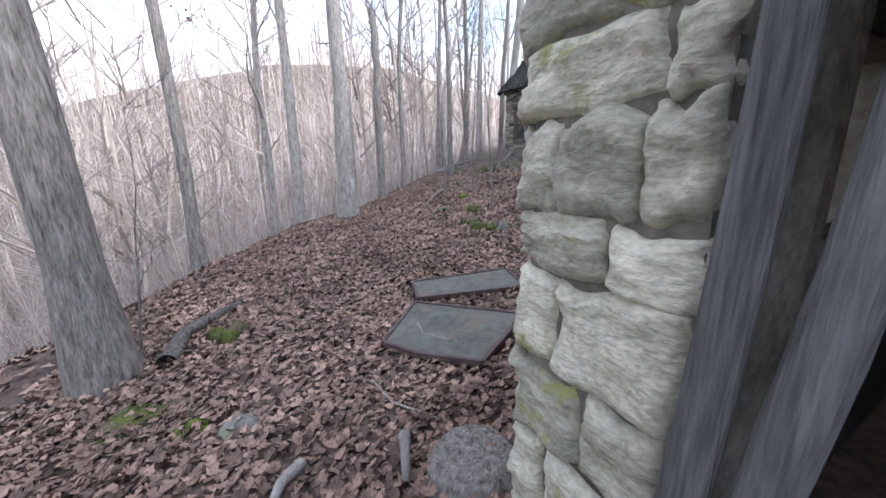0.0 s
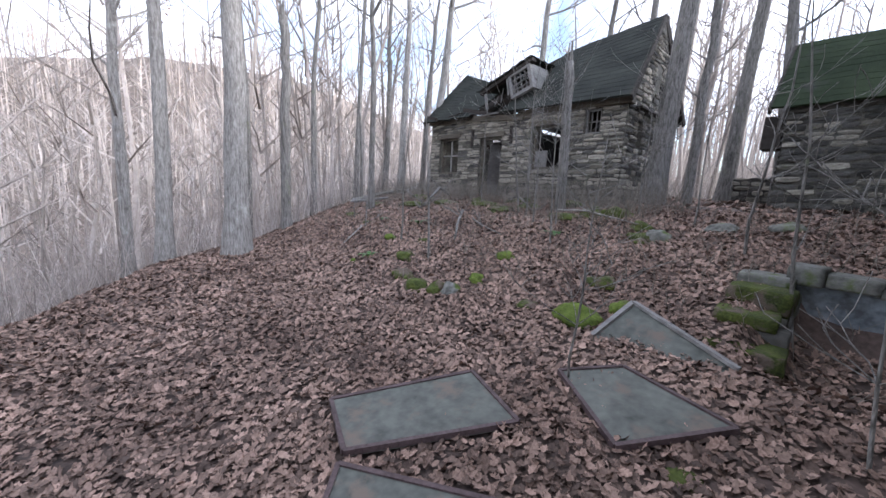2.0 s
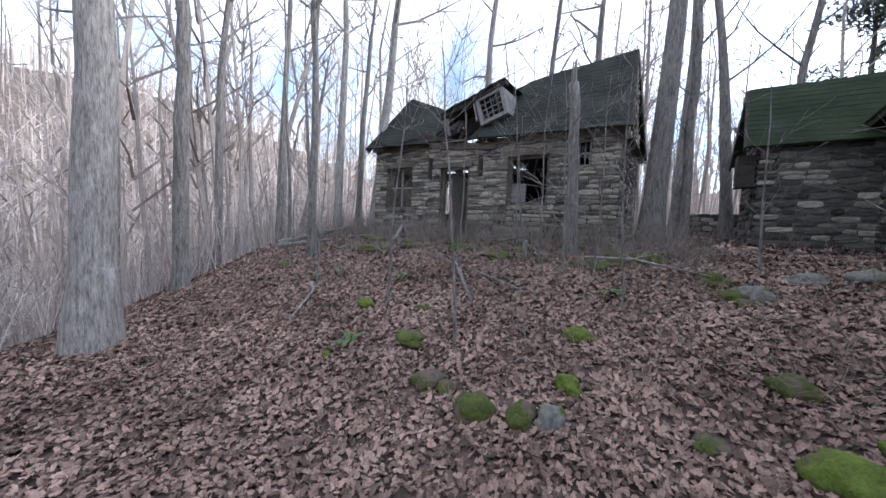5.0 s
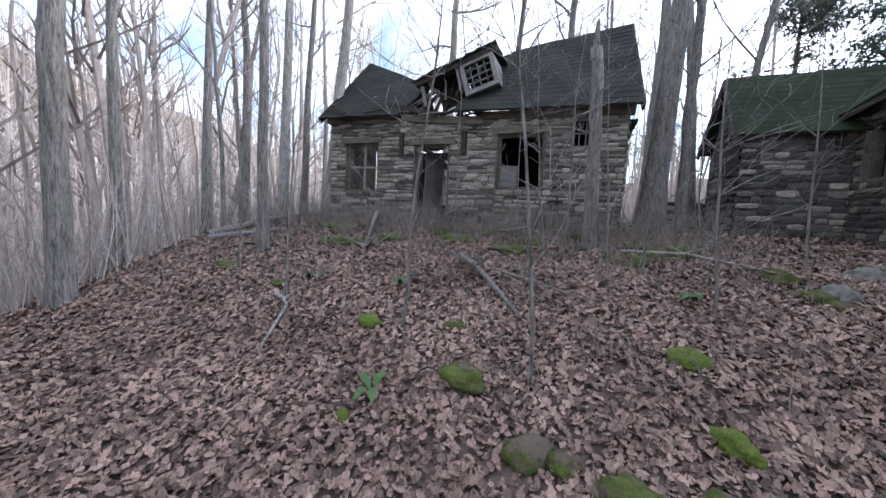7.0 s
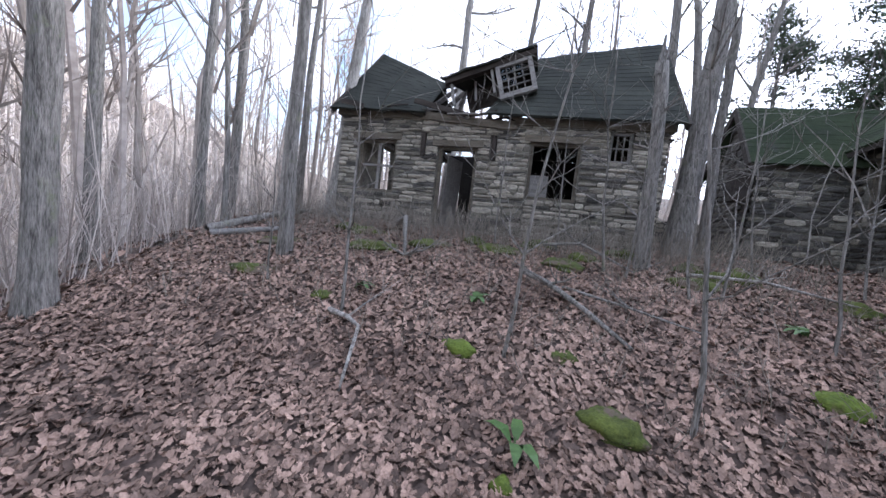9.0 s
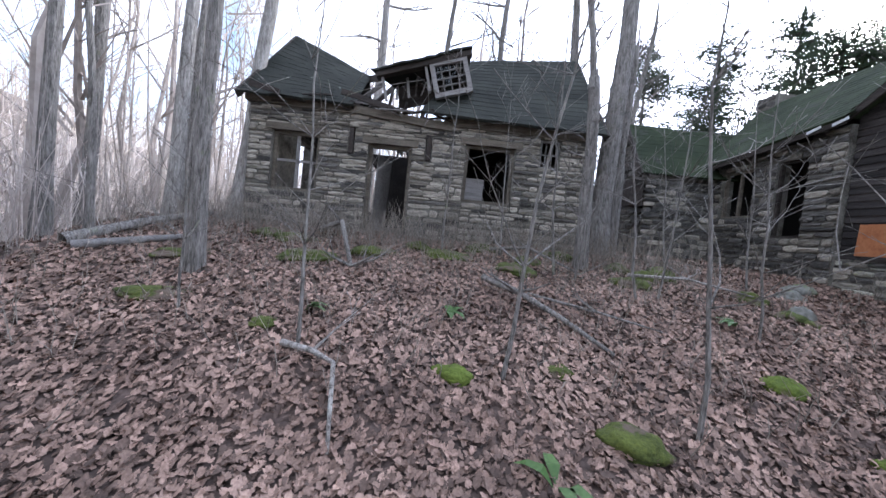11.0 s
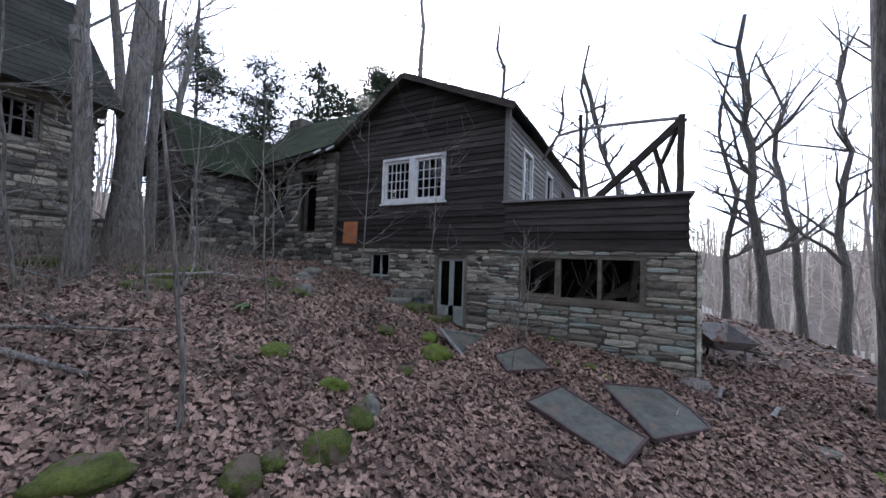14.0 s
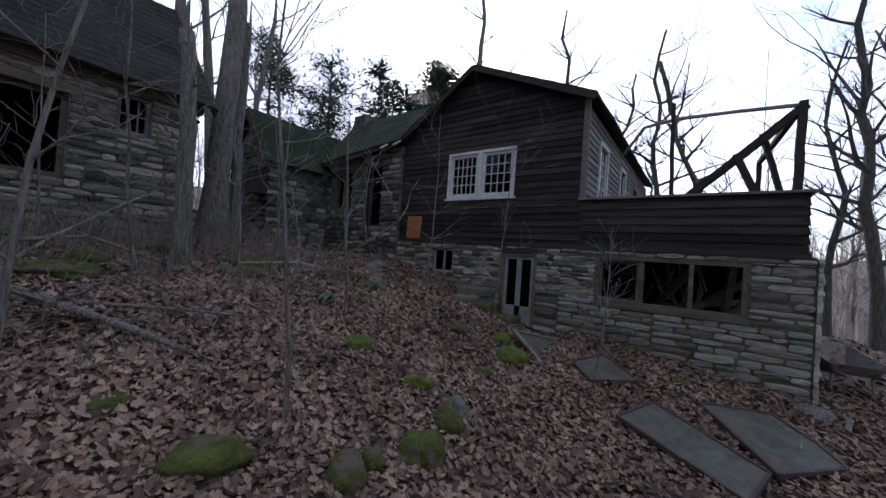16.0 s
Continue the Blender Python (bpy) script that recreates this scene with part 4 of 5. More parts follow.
def make_wing_c():
    rng = random.Random(8)
    h = thing("stone_outbuilding", pose(-0.3, 0.4, 0.1), "small fieldstone outbuilding with a moss-green shingle roof", "outbuilding")
    s = Shape().box(7.8, 10.3, 2.0, 2.3, -0.5, 2.35)
    front = part("front_wall", s, M["mortar"], h)
    s = Shape().box(0.0, 2.2, 0.0, 0.3, -0.5, 2.3)
    s.prism([(0.0, 2.3), (2.2, 2.3), (1.1, 3.85)], 0.0, 0.3)
    g = part("gable_wall", s, M["mortar"], h)
    g.matrix_local = pose(7.8, 4.2, 0, 0, 0, -90)
    part("back_wall", Shape().box(7.8, 10.5, 4.2, 4.4, -0.5, 2.3), M["dark"], h)
    s = shingle_roof([(7.5, 1.75, 2.22), (10.3, 1.75, 2.24), (11.5, 3.1, 3.95), (7.62, 3.1, 3.95)], 12, 0.05, rng, 0.015)
    part("roof", s, M["roof_moss"], h, "moss-green shingle roof slope")
    s = shingle_roof([(11.5, 4.5, 2.22), (7.5, 4.5, 2.22), (7.62, 3.1, 3.95), (11.5, 3.1, 3.95)], 8, 0.05, rng, 0.015)
    part("roof", s, M["roof_moss"], h, "moss-green shingle roof slope")
    for p0, p1 in (((7.5, 1.72, 2.16), (7.6, 3.1, 3.9)), ((7.5, 4.5, 2.16), (7.6, 3.1, 3.9))):
        part("barge_board", Shape().beam(p0, p1, 0.05, 0.18, 0.005, rng), M["timber_dark"], h)
    part("hanging_box", Shape().box(7.42, 7.76, 2.0, 2.5, 1.35, 2.1), M["timber_dark"], h, "dark timber box under the gable eave")
    lay_stones(front, 7.8, 9.95, -0.45, 2.3, [], 41, ("stone_dark", "stone_dark", "stone"), 0.10, 0.18, 0.2, 0.5, 0.05, y=2.0, base=lambda x: land(x, 2.2) - 0.15)
    lay_stones(g, 0.0, 2.2, -0.45, 3.7, [], 42, ("stone_dark",), 0.12, 0.2, 0.25, 0.55, 0.05, base=lambda x: -0.1, top=lambda x: 2.3 + 1.45 * (1 - abs(x - 1.1) / 1.1))
    w = thing("low_stone_wall", pose(5.9, 5.6, 0), "low crumbling dry stone wall behind the houses", "wall")
    b = part("core", Shape().box(0, 3.2, 0, 0.4, -0.4, 0.95), M["stone_dark"], w)
    lay_stones(b, 0, 3.2, -0.2, 1.0, [], 43, ("stone_dark", "stone"), 0.12, 0.2, 0.2, 0.5, 0.05)


make_wing_c()

# ---------------------------------------------------------------- trees


def grow(s, p, d, length, r, depth, rng, sides, tips=None):
    """A limb with its side branches, gathered in one shape."""
    n = 4 if depth else 3
    pts, rad, q, dd = [p], [r], Vector(p), Vector(d)
    for k in range(n):
        dd = (dd + Vector((rng.uniform(-0.28, 0.28), rng.uniform(-0.28, 0.28), rng.uniform(-0.12, 0.22)))).normalized()
        q = q + dd * (length / n)
        pts.append(q.copy())
        rad.append(max(0.003, r * (1 - 0.8 * (k + 1) / n)))
    s.tube(pts, rad, sides)
    if depth:
        for k in range(rng.randint(3, 4)):
            i = rng.randint(1, n)
            a = rng.uniform(0, 2 * math.pi)
            nd = (dd * 0.75 + Vector((math.cos(a), math.sin(a), rng.uniform(-0.1, 0.6))) * 0.75).normalized()
            grow(s, pts[i], nd, length * rng.uniform(0.4, 0.65), max(0.004, rad[i] * 0.7), depth - 1, rng, max(3, sides - 1), tips)
    elif tips is not None:
        tips.append(pts[-1])


def tree(x, y, r, h, seed, mat="bark", lean=(0, 0), limbs=11, low=0.45, label="bare grey-barked tree on the leaf-strewn bank", sink=0.12, bend=0.012, broken=False, fork=0.0, depth=3, leaves=0, stout=1.0):
    rng = random.Random(seed)
    r *= 0.88
    base = thing("bare_tree" if not broken else "dead_snag", pose(x, y, land(x, y) - sink), label, "tree", group="woodland trees")
    n = 12
    pts, rad = [], []
    wob = Vector((0, 0, 0))
    for k in range(n + 1):
        t = k / n
        wob += Vector((rng.uniform(-bend, bend), rng.uniform(-bend, bend), 0)) * h
        pts.append(Vector((lean[0] * t * h, lean[1] * t * h, t * h)) + wob * t)
        flare = 1 + 0.4 * math.exp(-t * h / 0.25)
        rad.append(r * flare * (1 - (0.2 if broken else 0.72) * t))
    s = Shape()
    s.tube(pts, rad, 14)
    # uneven bark
    s.v = [(vx * (1 + 0.08 * noise.noise(Vector((vx * 9, vy * 9, vz * 2.2)))), vy * (1 + 0.08 * noise.noise(Vector((vy * 9, vx * 9, vz * 2.2 + 9)))), vz) for vx, vy, vz in s.v]
    part("trunk", s, M[mat], base, smooth=True)
    c = Shape()
    tips = []
    if broken:
        for k in range(6):
            a = rng.uniform(0, 6.28)
            o = Vector((math.cos(a), math.sin(a), 0)) * rad[-1] * 0.6
            c.tube([pts[-1] + o - Vector((0, 0, 0.2)), pts[-1] + o * 0.8 + Vector((0, 0, rng.uniform(0.1, 0.5)))], [rad[-1] * 0.45, 0.01], 5)
        for k in range(limbs):
            i = rng.randint(n // 2, n - 1)
            a = rng.uniform(0, 6.28)
            grow(c, pts[i], Vector((math.cos(a), math.sin(a), 0.5)).normalized(), h * 0.16, rad[i] * 0.25, 1, rng, 4)
        tagged(part("splintered_top", c, M[mat], base), kind="stuff")
        return base
    if fork > 0:
        i = int(n * 0.55)
        grow(c, pts[i], Vector((fork, 0.1, 0.9)).normalized(), h * 0.5, rad[i] * 0.75, 3, rng, 7, tips)
    for k in range(limbs):
        t = low + (0.97 - low) * (k + rng.random()) / limbs
        i = min(n, max(1, int(t * n)))
        a = rng.uniform(0, 2 * math.pi)
        up = rng.uniform(0.35, 1.1)
        grow(c, pts[i], Vector((math.cos(a), math.sin(a), up)).normalized(), h * rng.uniform(0.16, 0.3) * (1.25 - t * 0.6), max(0.012, rad[i] * stout * rng.uniform(0.28, 0.5)), depth, rng, 5, tips)
    tagged(part("crown", c, M[mat], base, "bare winter branches"), kind="stuff")
    if leaves:
        lv = Shape()
        for k in range(leaves):
            p = Vector(rng.choice(tips)) + Vector((rng.uniform(-0.2, 0.2), rng.uniform(-0.2, 0.2), rng.uniform(-0.2, 0.1)))
            u = Vector((rng.uniform(-1, 1), rng.uniform(-1, 1), rng.uniform(-1, 1))).normalized() * 0.05
            w = u.orthogonal().normalized() * 0.035
            lv.add([p - u, p + w, p + u, p - w], [(0, 1, 2, 3)])
        tagged(part("leaf_cluster", lv, M["tan_leaf"], base, "few tan leaves still clinging"), kind="stuff")
    return base


def make_trees():
    tree(-0.4, -7.35, 0.29, 15, 1, "bark_pale", (0.02, 0.01), 10, 0.5, "large pale-barked tree at the edge of the bank")
    tree(6.5, -11.0, 0.22, 14, 2, "bark", (-0.05, -0.03), 8, 0.4, "thick grey tree with furrowed bark")
    tree(-2.47, -5.6, 0.17, 6.0, 3, "bark", (0.015, 0.01), 2, label="dead grey trunk with a splintered top", broken=True)
    tree(-1.01, -3.52, 0.11, 11, 4, "bark", (0.03, 0.0), 8, 0.5, "slim grey tree forking in a bent limb", fork=0.75)
    tree(-2.72, 0.18, 0.2, 14, 5, "bark_pale", (0.03, 0.03), 9, 0.5)
    tree(-4.27, -2.33, 0.13, 12, 6, "bark", (0.012, 0.0), 8, 0.5)
    tree(-3.13, -2.71, 0.06, 8, 7, "bark", (0.01, 0.0), 8, 0.4, depth=1)
    tree(-3.44, -0.8, 0.16, 13, 8, "bark_pale", (0.04, 0.0), 8, 0.5)
    tree(4.36, -1.65, 0.13, 3.4, 9, "bark", (-0.02, 0.0), 2, label="dead splintered trunk in front of the cottage", broken=True)
    tree(5.52, 0.58, 0.27, 15, 10, "bark", (0.02, 0.02), 9, 0.5, "thick grey tree beside the cottage wall")
    tree(6.13, 1.06, 0.12, 5.2, 11, "bark", (0.0, 0.0), 3, label="dead slim trunk beside the cottage", broken=True)
    tree(5.96, 5.73, 0.25, 15, 12, "bark", (0.03, 0.0), 9, 0.45)
    tree(9.5, -11.15, 0.22, 13, 13, "bark_dark", (0.0, 0.05), 8, 0.5, "dark tree beside the slope")
    tree(19.2, -12.1, 0.22, 11, 14, "bark_dark", (0.0, 0.02), 13, 0.28, bend=0.045, fork=0.6, stout=1.5)
    tree(17.7, -13.5, 0.15, 11, 15, "bark_dark", (-0.01, 0.03), 12, 0.3, bend=0.04, stout=1.5)
    tree(20.5, -11.2, 0.15, 10, 16, "bark_dark", (0, 0), 13, 0.3, bend=0.045, stout=1.6)
    tree(19.6, -8.0, 0.2, 10.5, 36, "bark_dark", (0.0, -0.02), 14, 0.3, "dark bare tree with crooked limbs behind the terrace", bend=0.045, fork=0.7, stout=1.6)
    tree(20.4, -3.6, 0.16, 10.5, 37, "bark_dark", (0.0, -0.04), 12, 0.5, "dark bare tree with crooked limbs behind the farmhouse", bend=0.045, stout=1.6)
    tree(-1.83, -8.6, 0.2, 14, 17, "bark_pale", (-0.02, 0.03), 9, 0.45, "pale tree below the bank with tan leaves", leaves=90)
    tree(-3.17, -9.28, 0.16, 13, 18, "bark_pale", (0.03, 0.02), 10, 0.35, "pale tree below the bank with tan leaves", leaves=160)
    tree(1.81, -10.89, 0.15, 13, 19, "bark", (0.0, 0.0), 9, 0.45)
    tree(3.26, -12.29, 0.13, 12, 20, "bark_pale", (0.06, 0.03), 9, 0.4)
    tree(-4.38, -6.21, 0.16, 13, 21, "bark", (0.02, 0.0), 9, 0.45)
    tree(-4.86, -3.84, 0.14, 13, 22, "bark", (-0.02, 0.03), 9, 0.45)
    tree(-6.15, 0.13, 0.17, 14, 23, "bark", (0.0, 0.03), 9, 0.45)
    tree(-4.78, 1.36, 0.15, 13, 24, "bark", (0.02, 0.0), 9, 0.45)
    tree(-0.9, 4.27, 0.2, 15, 25, "bark_pale", (0.03, 0.0), 10, 0.45)
    tree(1.37, 5.77, 0.17, 14, 26, "bark", (-0.02, 0.02), 10, 0.45)
    tree(3.06, 4.97, 0.18, 14, 27, "bark", (0.02, 0.0), 10, 0.45)
    tree(7.33, 5.6, 0.2, 15, 28, "bark", (-0.06, 0.0), 10, 0.4)
    tree(8.46, 6.31, 0.15, 13, 29, "bark", (0.08, 0.02), 10, 0.4)
    tree(20.0, 3.3, 0.34, 17, 30, "bark", (0.0, 0.0), 9, 0.5)
    tree(21.8, -1.0, 0.2, 13, 31, "bark_dark", (0.01, 0.0), 13, 0.4, bend=0.04, stout=1.6)
    tree(13.18, -13.11, 0.11, 13, 32, "bark_dark", (0.0, 0.0), 12, 0.35, bend=0.03, stout=1.5)
    tree(21.8, -13.8, 0.18, 13, 33, "bark_dark", (0.02, 0.02), 13, 0.35, bend=0.04, stout=1.5)
    tree(11.16, -14.44, 0.14, 12, 34, "bark_dark", (0.0, 0.02), 10, 0.4)
    tree(21.66, -6.52, 0.2, 13, 35, "bark_dark", (0.0, 0.02), 13, 0.35, bend=0.04, stout=1.6)


make_trees()


def make_evergreens():
    for k, (x, y, h) in enumerate(((14.6, 4.4, 8.2), (17.5, 5.0, 11.0), (15.5, 7.0, 10.5), (20.5, 3.0, 10.0), (13.5, 8.6, 10.0), (18.8, 0.8, 8.8), (11.5, 11.0, 10.5), (19.5, 6.5, 11.5), (16.6, 3.4, 9.6))):
        rng = random.Random(60 + k)
        base = thing("evergreen_tree", pose(x, y, land(x, y) - 0.1), "dark green pine rising behind the farmhouse roof", "tree", group="evergreens behind the house")
        part("trunk", Shape().tube([(0, 0, 0), (0.05, 0, h * 0.5), (0, 0.05, h)], [0.16, 0.1, 0.02], 8), M["bark_dark"], base, smooth=True)
        limb, nd = Shape(), Shape()
        for j in range(100):
            t = rng.uniform(0.22, 0.99)
            a = rng.uniform(0, 6.28)
            ln = 3.0 * math.sqrt(1.02 - t) * rng.uniform(0.45, 1.0) + 0.2
            d = Vector((math.cos(a), math.sin(a), rng.uniform(0.0, 0.35)))
            p0 = Vector((0, 0, t * h))
            p1 = p0 + d * ln
            limb.tube([p0, p1], [0.03, 0.008], 4)
            for q in range(46):
                u = rng.uniform(0.2, 1.08)
                c = p0.lerp(p1, u) + Vector((rng.gauss(0, 0.24), rng.gauss(0, 0.24), rng.gauss(0, 0.17)))
                for _ in range(3):
                    e = Vector((rng.uniform(-1, 1), rng.uniform(-1, 1), rng.uniform(-0.3, 1))).normalized() * rng.uniform(0.16, 0.32)
                    w = e.orthogonal().normalized() * 0.034
                    nd.add([c - w, c + w, c + e], [(0, 1, 2)])
        part("limb_whorl", limb, M["bark_dark"], base)
        tagged(part("crown", nd, M["evergreen"], base, "tufts of dark needles"), kind="stuff")


make_evergreens()


def edge_x(y):
    return float(np.interp(y, EDGE_Y, EDGE_X))


def make_far_woods():
    """The uncounted woods down the bank, over the valley and behind the houses."""
    rng = random.Random(77)
    s, b = Shape(), Shape()
    made = 0
    while made < 1150:
        az, r = rng.uniform(-180, 180), 11 + 60 * rng.random() ** 1.4
        x, y = 4 + r * math.sin(radians(az)), -6 + r * math.cos(radians(az))
        if x > edge_x(y) - 1.5 and -14.5 < y < 8 and x < 20:
            continue
        if 7 < x < 24 and y > -14.5 and y < 11:
            continue
        if x > edge_x(y) - 1.5 and y < -14.5 and r < 17:
            continue
        made += 1
        z = land(x, y)
        h, tr = rng.uniform(6, 14), rng.uniform(0.025, 0.12)
        lx, ly = rng.uniform(-0.08, 0.08) * h, rng.uniform(-0.08, 0.08) * h
        p = [Vector((x + lx * t, y + ly * t, z - 0.2 + h * t)) + Vector((rng.gauss(0, 0.02) * h, rng.gauss(0, 0.02) * h, 0)) for t in (0, 0.35, 0.7, 1)]
        s.tube(p, [tr, tr * 0.8, tr * 0.5, 0.012], 5 if r < 40 else 3)
        for k in range(11 if r < 45 else 6):
            t = rng.uniform(0.25, 0.97)
            q = p[0].lerp(p[3], t)
            a = rng.uniform(0, 6.28)
            d = Vector((math.cos(a), math.sin(a), rng.uniform(0.4, 1.4))).normalized()
            ln = h * rng.uniform(0.1, 0.26)
            m = q + d * ln * 0.5 + Vector((rng.uniform(-0.15, 0.15), rng.uniform(-0.15, 0.15), rng.uniform(0, 0.2)))
            e = q + d * ln + Vector((rng.uniform(-0.3, 0.3), rng.uniform(-0.3, 0.3), rng.uniform(0, 0.5)))
            s.tube([q, m, e], [tr * 0.4, tr * 0.25, 0.006], 3)
            for _ in range(3 if r < 45 else 1):
                d2 = (d + Vector((rng.uniform(-0.8, 0.8), rng.uniform(-0.8, 0.8), rng.uniform(-0.2, 0.6)))).normalized()
                s.tube([m, m + d2 * ln * rng.uniform(0.3, 0.6)], [tr * 0.18, 0.005], 3)
    for k in range(3100):
        az, r = rng.uniform(-150, 12), rng.uniform(48, 190)
        x, y = 4 + r * math.sin(radians(az)), -6 + r * math.cos(radians(az))
        z, h, tr = land(x, y), rng.uniform(8, 15), rng.uniform(0.06, 0.17)
        p = Vector((x, y, z - 0.3))
        q = p + Vector((rng.uniform(-0.8, 0.8), rng.uniform(-0.8, 0.8), h))
        s.tube([p, p.lerp(q, 0.5), q], [tr, tr * 0.7, 0.02], 3)
        for j in range(6):
            m = p.lerp(q, rng.uniform(0.3, 0.95))
            a = rng.uniform(0, 6.28)
            s.tube([m, m + Vector((math.cos(a), math.sin(a), rng.uniform(0.5, 1.3))) * h * rng.uniform(0.08, 0.2)], [tr * 0.4, 0.015], 3)
    for k in range(900):
        az, r = rng.uniform(70, 142), rng.uniform(62, 170)
        x, y = 4 + r * math.sin(radians(az)), -6 + r * math.cos(radians(az))
        z, h, tr = land(x, y), rng.uniform(8, 14), rng.uniform(0.06, 0.16)
        p = Vector((x, y, z - 0.3))
        q = p + Vector((rng.uniform(-0.8, 0.8), rng.uniform(-0.8, 0.8), h))
        s.tube([p, p.lerp(q, 0.5), q], [tr, tr * 0.7, 0.02], 3)
        for j in range(6):
            m = p.lerp(q, rng.uniform(0.3, 0.95))
            a = rng.uniform(0, 6.28)
            s.tube([m, m + Vector((math.cos(a), math.sin(a), rng.uniform(0.5, 1.3))) * h * rng.uniform(0.08, 0.2)], [tr * 0.4, 0.015], 3)
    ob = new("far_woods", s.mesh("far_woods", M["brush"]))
    tagged(ob, "dense bare winter woods down the bank and beyond", "woods", kind="stuff")
    # thin undergrowth under the trees
    made = 0
    while made < 14600:
        az, r = rng.uniform(-170, 60), 7 + 38 * rng.random() ** 1.3
        x, y = 4 + r * math.sin(radians(az)), -6 + r * math.cos(radians(az))
        if x > edge_x(y) - 0.8 and -13.5 < y < 6.5:
            continue
        if 7 < x and y > -14 and y < 11:
            continue
        made += 1
        z = land(x, y)
        h = rng.uniform(0.5, 2.6)
        d = Vector((rng.uniform(-0.35, 0.35), rng.uniform(-0.35, 0.35), 1)) * h
        p = Vector((x, y, z - 0.03))
        w = rng.uniform(0.004, 0.012)
        m = p + d * 0.5 + Vector((rng.uniform(-0.1, 0.1), rng.uniform(-0.1, 0.1), 0))
        b.tube([p, m, p + d], [w, w * 0.8, 0.003], 3)
        e = m + Vector((rng.uniform(-0.5, 0.5), rng.uniform(-0.5, 0.5), rng.uniform(0.1, 0.6)))
        b.tube([m, e], [w * 0.6, 0.003], 3)
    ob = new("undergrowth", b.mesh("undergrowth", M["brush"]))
    tagged(ob, "tangle of thin bare undergrowth down the bank", "undergrowth", kind="stuff")


make_far_woods()


def make_field():
    n = 24
    s = Shape()
    v = [(27 + 40 * i / n, -48 + 40 * j / n, land(27 + 40 * i / n, -48 + 40 * j / n) + 0.12) for j in range(n + 1) for i in range(n + 1)]
    s.add(v, [(j * (n + 1) + i, j * (n + 1) + i + 1, (j + 1) * (n + 1) + i + 1, (j + 1) * (n + 1) + i) for j in range(n) for i in range(n)])
    tagged(new("valley_field", s.mesh("valley_field", M["field"], True)), "pale dry field on the valley floor beyond the trees", "field", kind="structure")


make_field()


def make_saplings():
    spots = ((0.79, -4.71, 3.4, 1), (2.57, -4.85, 3.6, 2), (4.62, -3.06, 3.2, 3), (3.98, -5.22, 3.6, 4), (5.55, -3.88, 3.0, 5), (5.63, -0.06, 3.4, 6), (3.98, -2.44, 3.4, 7),
             (5.99, -1.42, 3.0, 8), (3.71, -2.33, 3.8, 9), (1.95, -1.69, 3.6, 10), (7.48, -6.58, 2.0, 11), (7.98, -3.27, 3.6, 12), (7.06, -1.9, 3.2, 13), (8.61, -4.46, 3.4, 14), (9.04, -6.35, 1.9, 15),
             (6.2, -10.83, 2.4, 16), (-0.58, -4.3, 2.6, 17), (5.01, -2.86, 3.0, 18), (3.02, -1.22, 3.0, 19))
    for x, y, h, seed in spots:
        rng = random.Random(300 + seed)
        base = thing("sapling", pose(x, y, land(x, y) - 0.05), "thin bare grey sapling growing through dead leaves", "sapling", group="saplings in the yard")
        pts, rad = [], []
        q = Vector((0, 0, 0))
        dx, dy = rng.uniform(-0.1, 0.1), rng.uniform(-0.1, 0.1)
        for k in range(8):
            pts.append(q.copy())
            rad.append(0.018 * (1 - 0.8 * k / 7) * h / 3)
            q = q + Vector((dx + rng.uniform(-0.09, 0.09), dy + rng.uniform(-0.09, 0.09), 1)) * (h / 7)
        part("stem", Shape().tube(pts, rad, 6), M["bark"], base, smooth=True)
        c = Shape()
        for k in range(14):
            i = rng.randint(2, 7)
            a = rng.uniform(0, 6.28)
            grow(c, pts[i], Vector((math.cos(a), math.sin(a), rng.uniform(0.2, 1.0))).normalized(), h * rng.uniform(0.14, 0.32), max(0.004, rad[i] * 0.55), 1, rng, 4)
        tagged(part("twig_spray", c, M["bark"], base), kind="stuff")


make_saplings()

# ---------------------------------------------------------------- leaf litter, brush
SLABS = (
    ((7.59, -8.88), (6.89, -8.28), (8.02, -7.66), (8.45, -8.4), (8.0, -8.72)),
    ((6.22, -8.05), (6.8, -6.95), (7.53, -7.23), (6.87, -8.25)),
    ((7.35, -6.55), (7.74, -6.2), (8.55, -6.46), (8.05, -7.05)),
)


def inside(poly, x, y):
    hit = False
    for (x0, y0), (x1, y1) in zip(poly, poly[1:] + poly[:1]):
        if (y0 > y) != (y1 > y) and x < (x1 - x0) * (y - y0) / (y1 - y0) + x0:
            hit = not hit
    return hit


def leaf_outline(seed):
    """One of several oak leaf outlines: a stem end, blunt uneven lobes, a tip."""
    rng = random.Random(seed)
    pts = [(0.0, 0.0), (0.0, -0.62)]
    right = [(0.26, -0.34), (0.2, -0.14), (0.42, 0.0), (0.25, 0.18), (0.3, 0.38)]
    j = [(x * rng.uniform(0.75, 1.2), y + rng.uniform(-0.04, 0.04)) for x, y in right]
    k = [(-x * rng.uniform(0.75, 1.2), y + rng.uniform(-0.05, 0.05)) for x, y in right]
    return np.array(pts + j + [(rng.uniform(-0.05, 0.05), 0.62)] + k[::-1])


LEAVES = [leaf_outline(k) for k in range(6)]


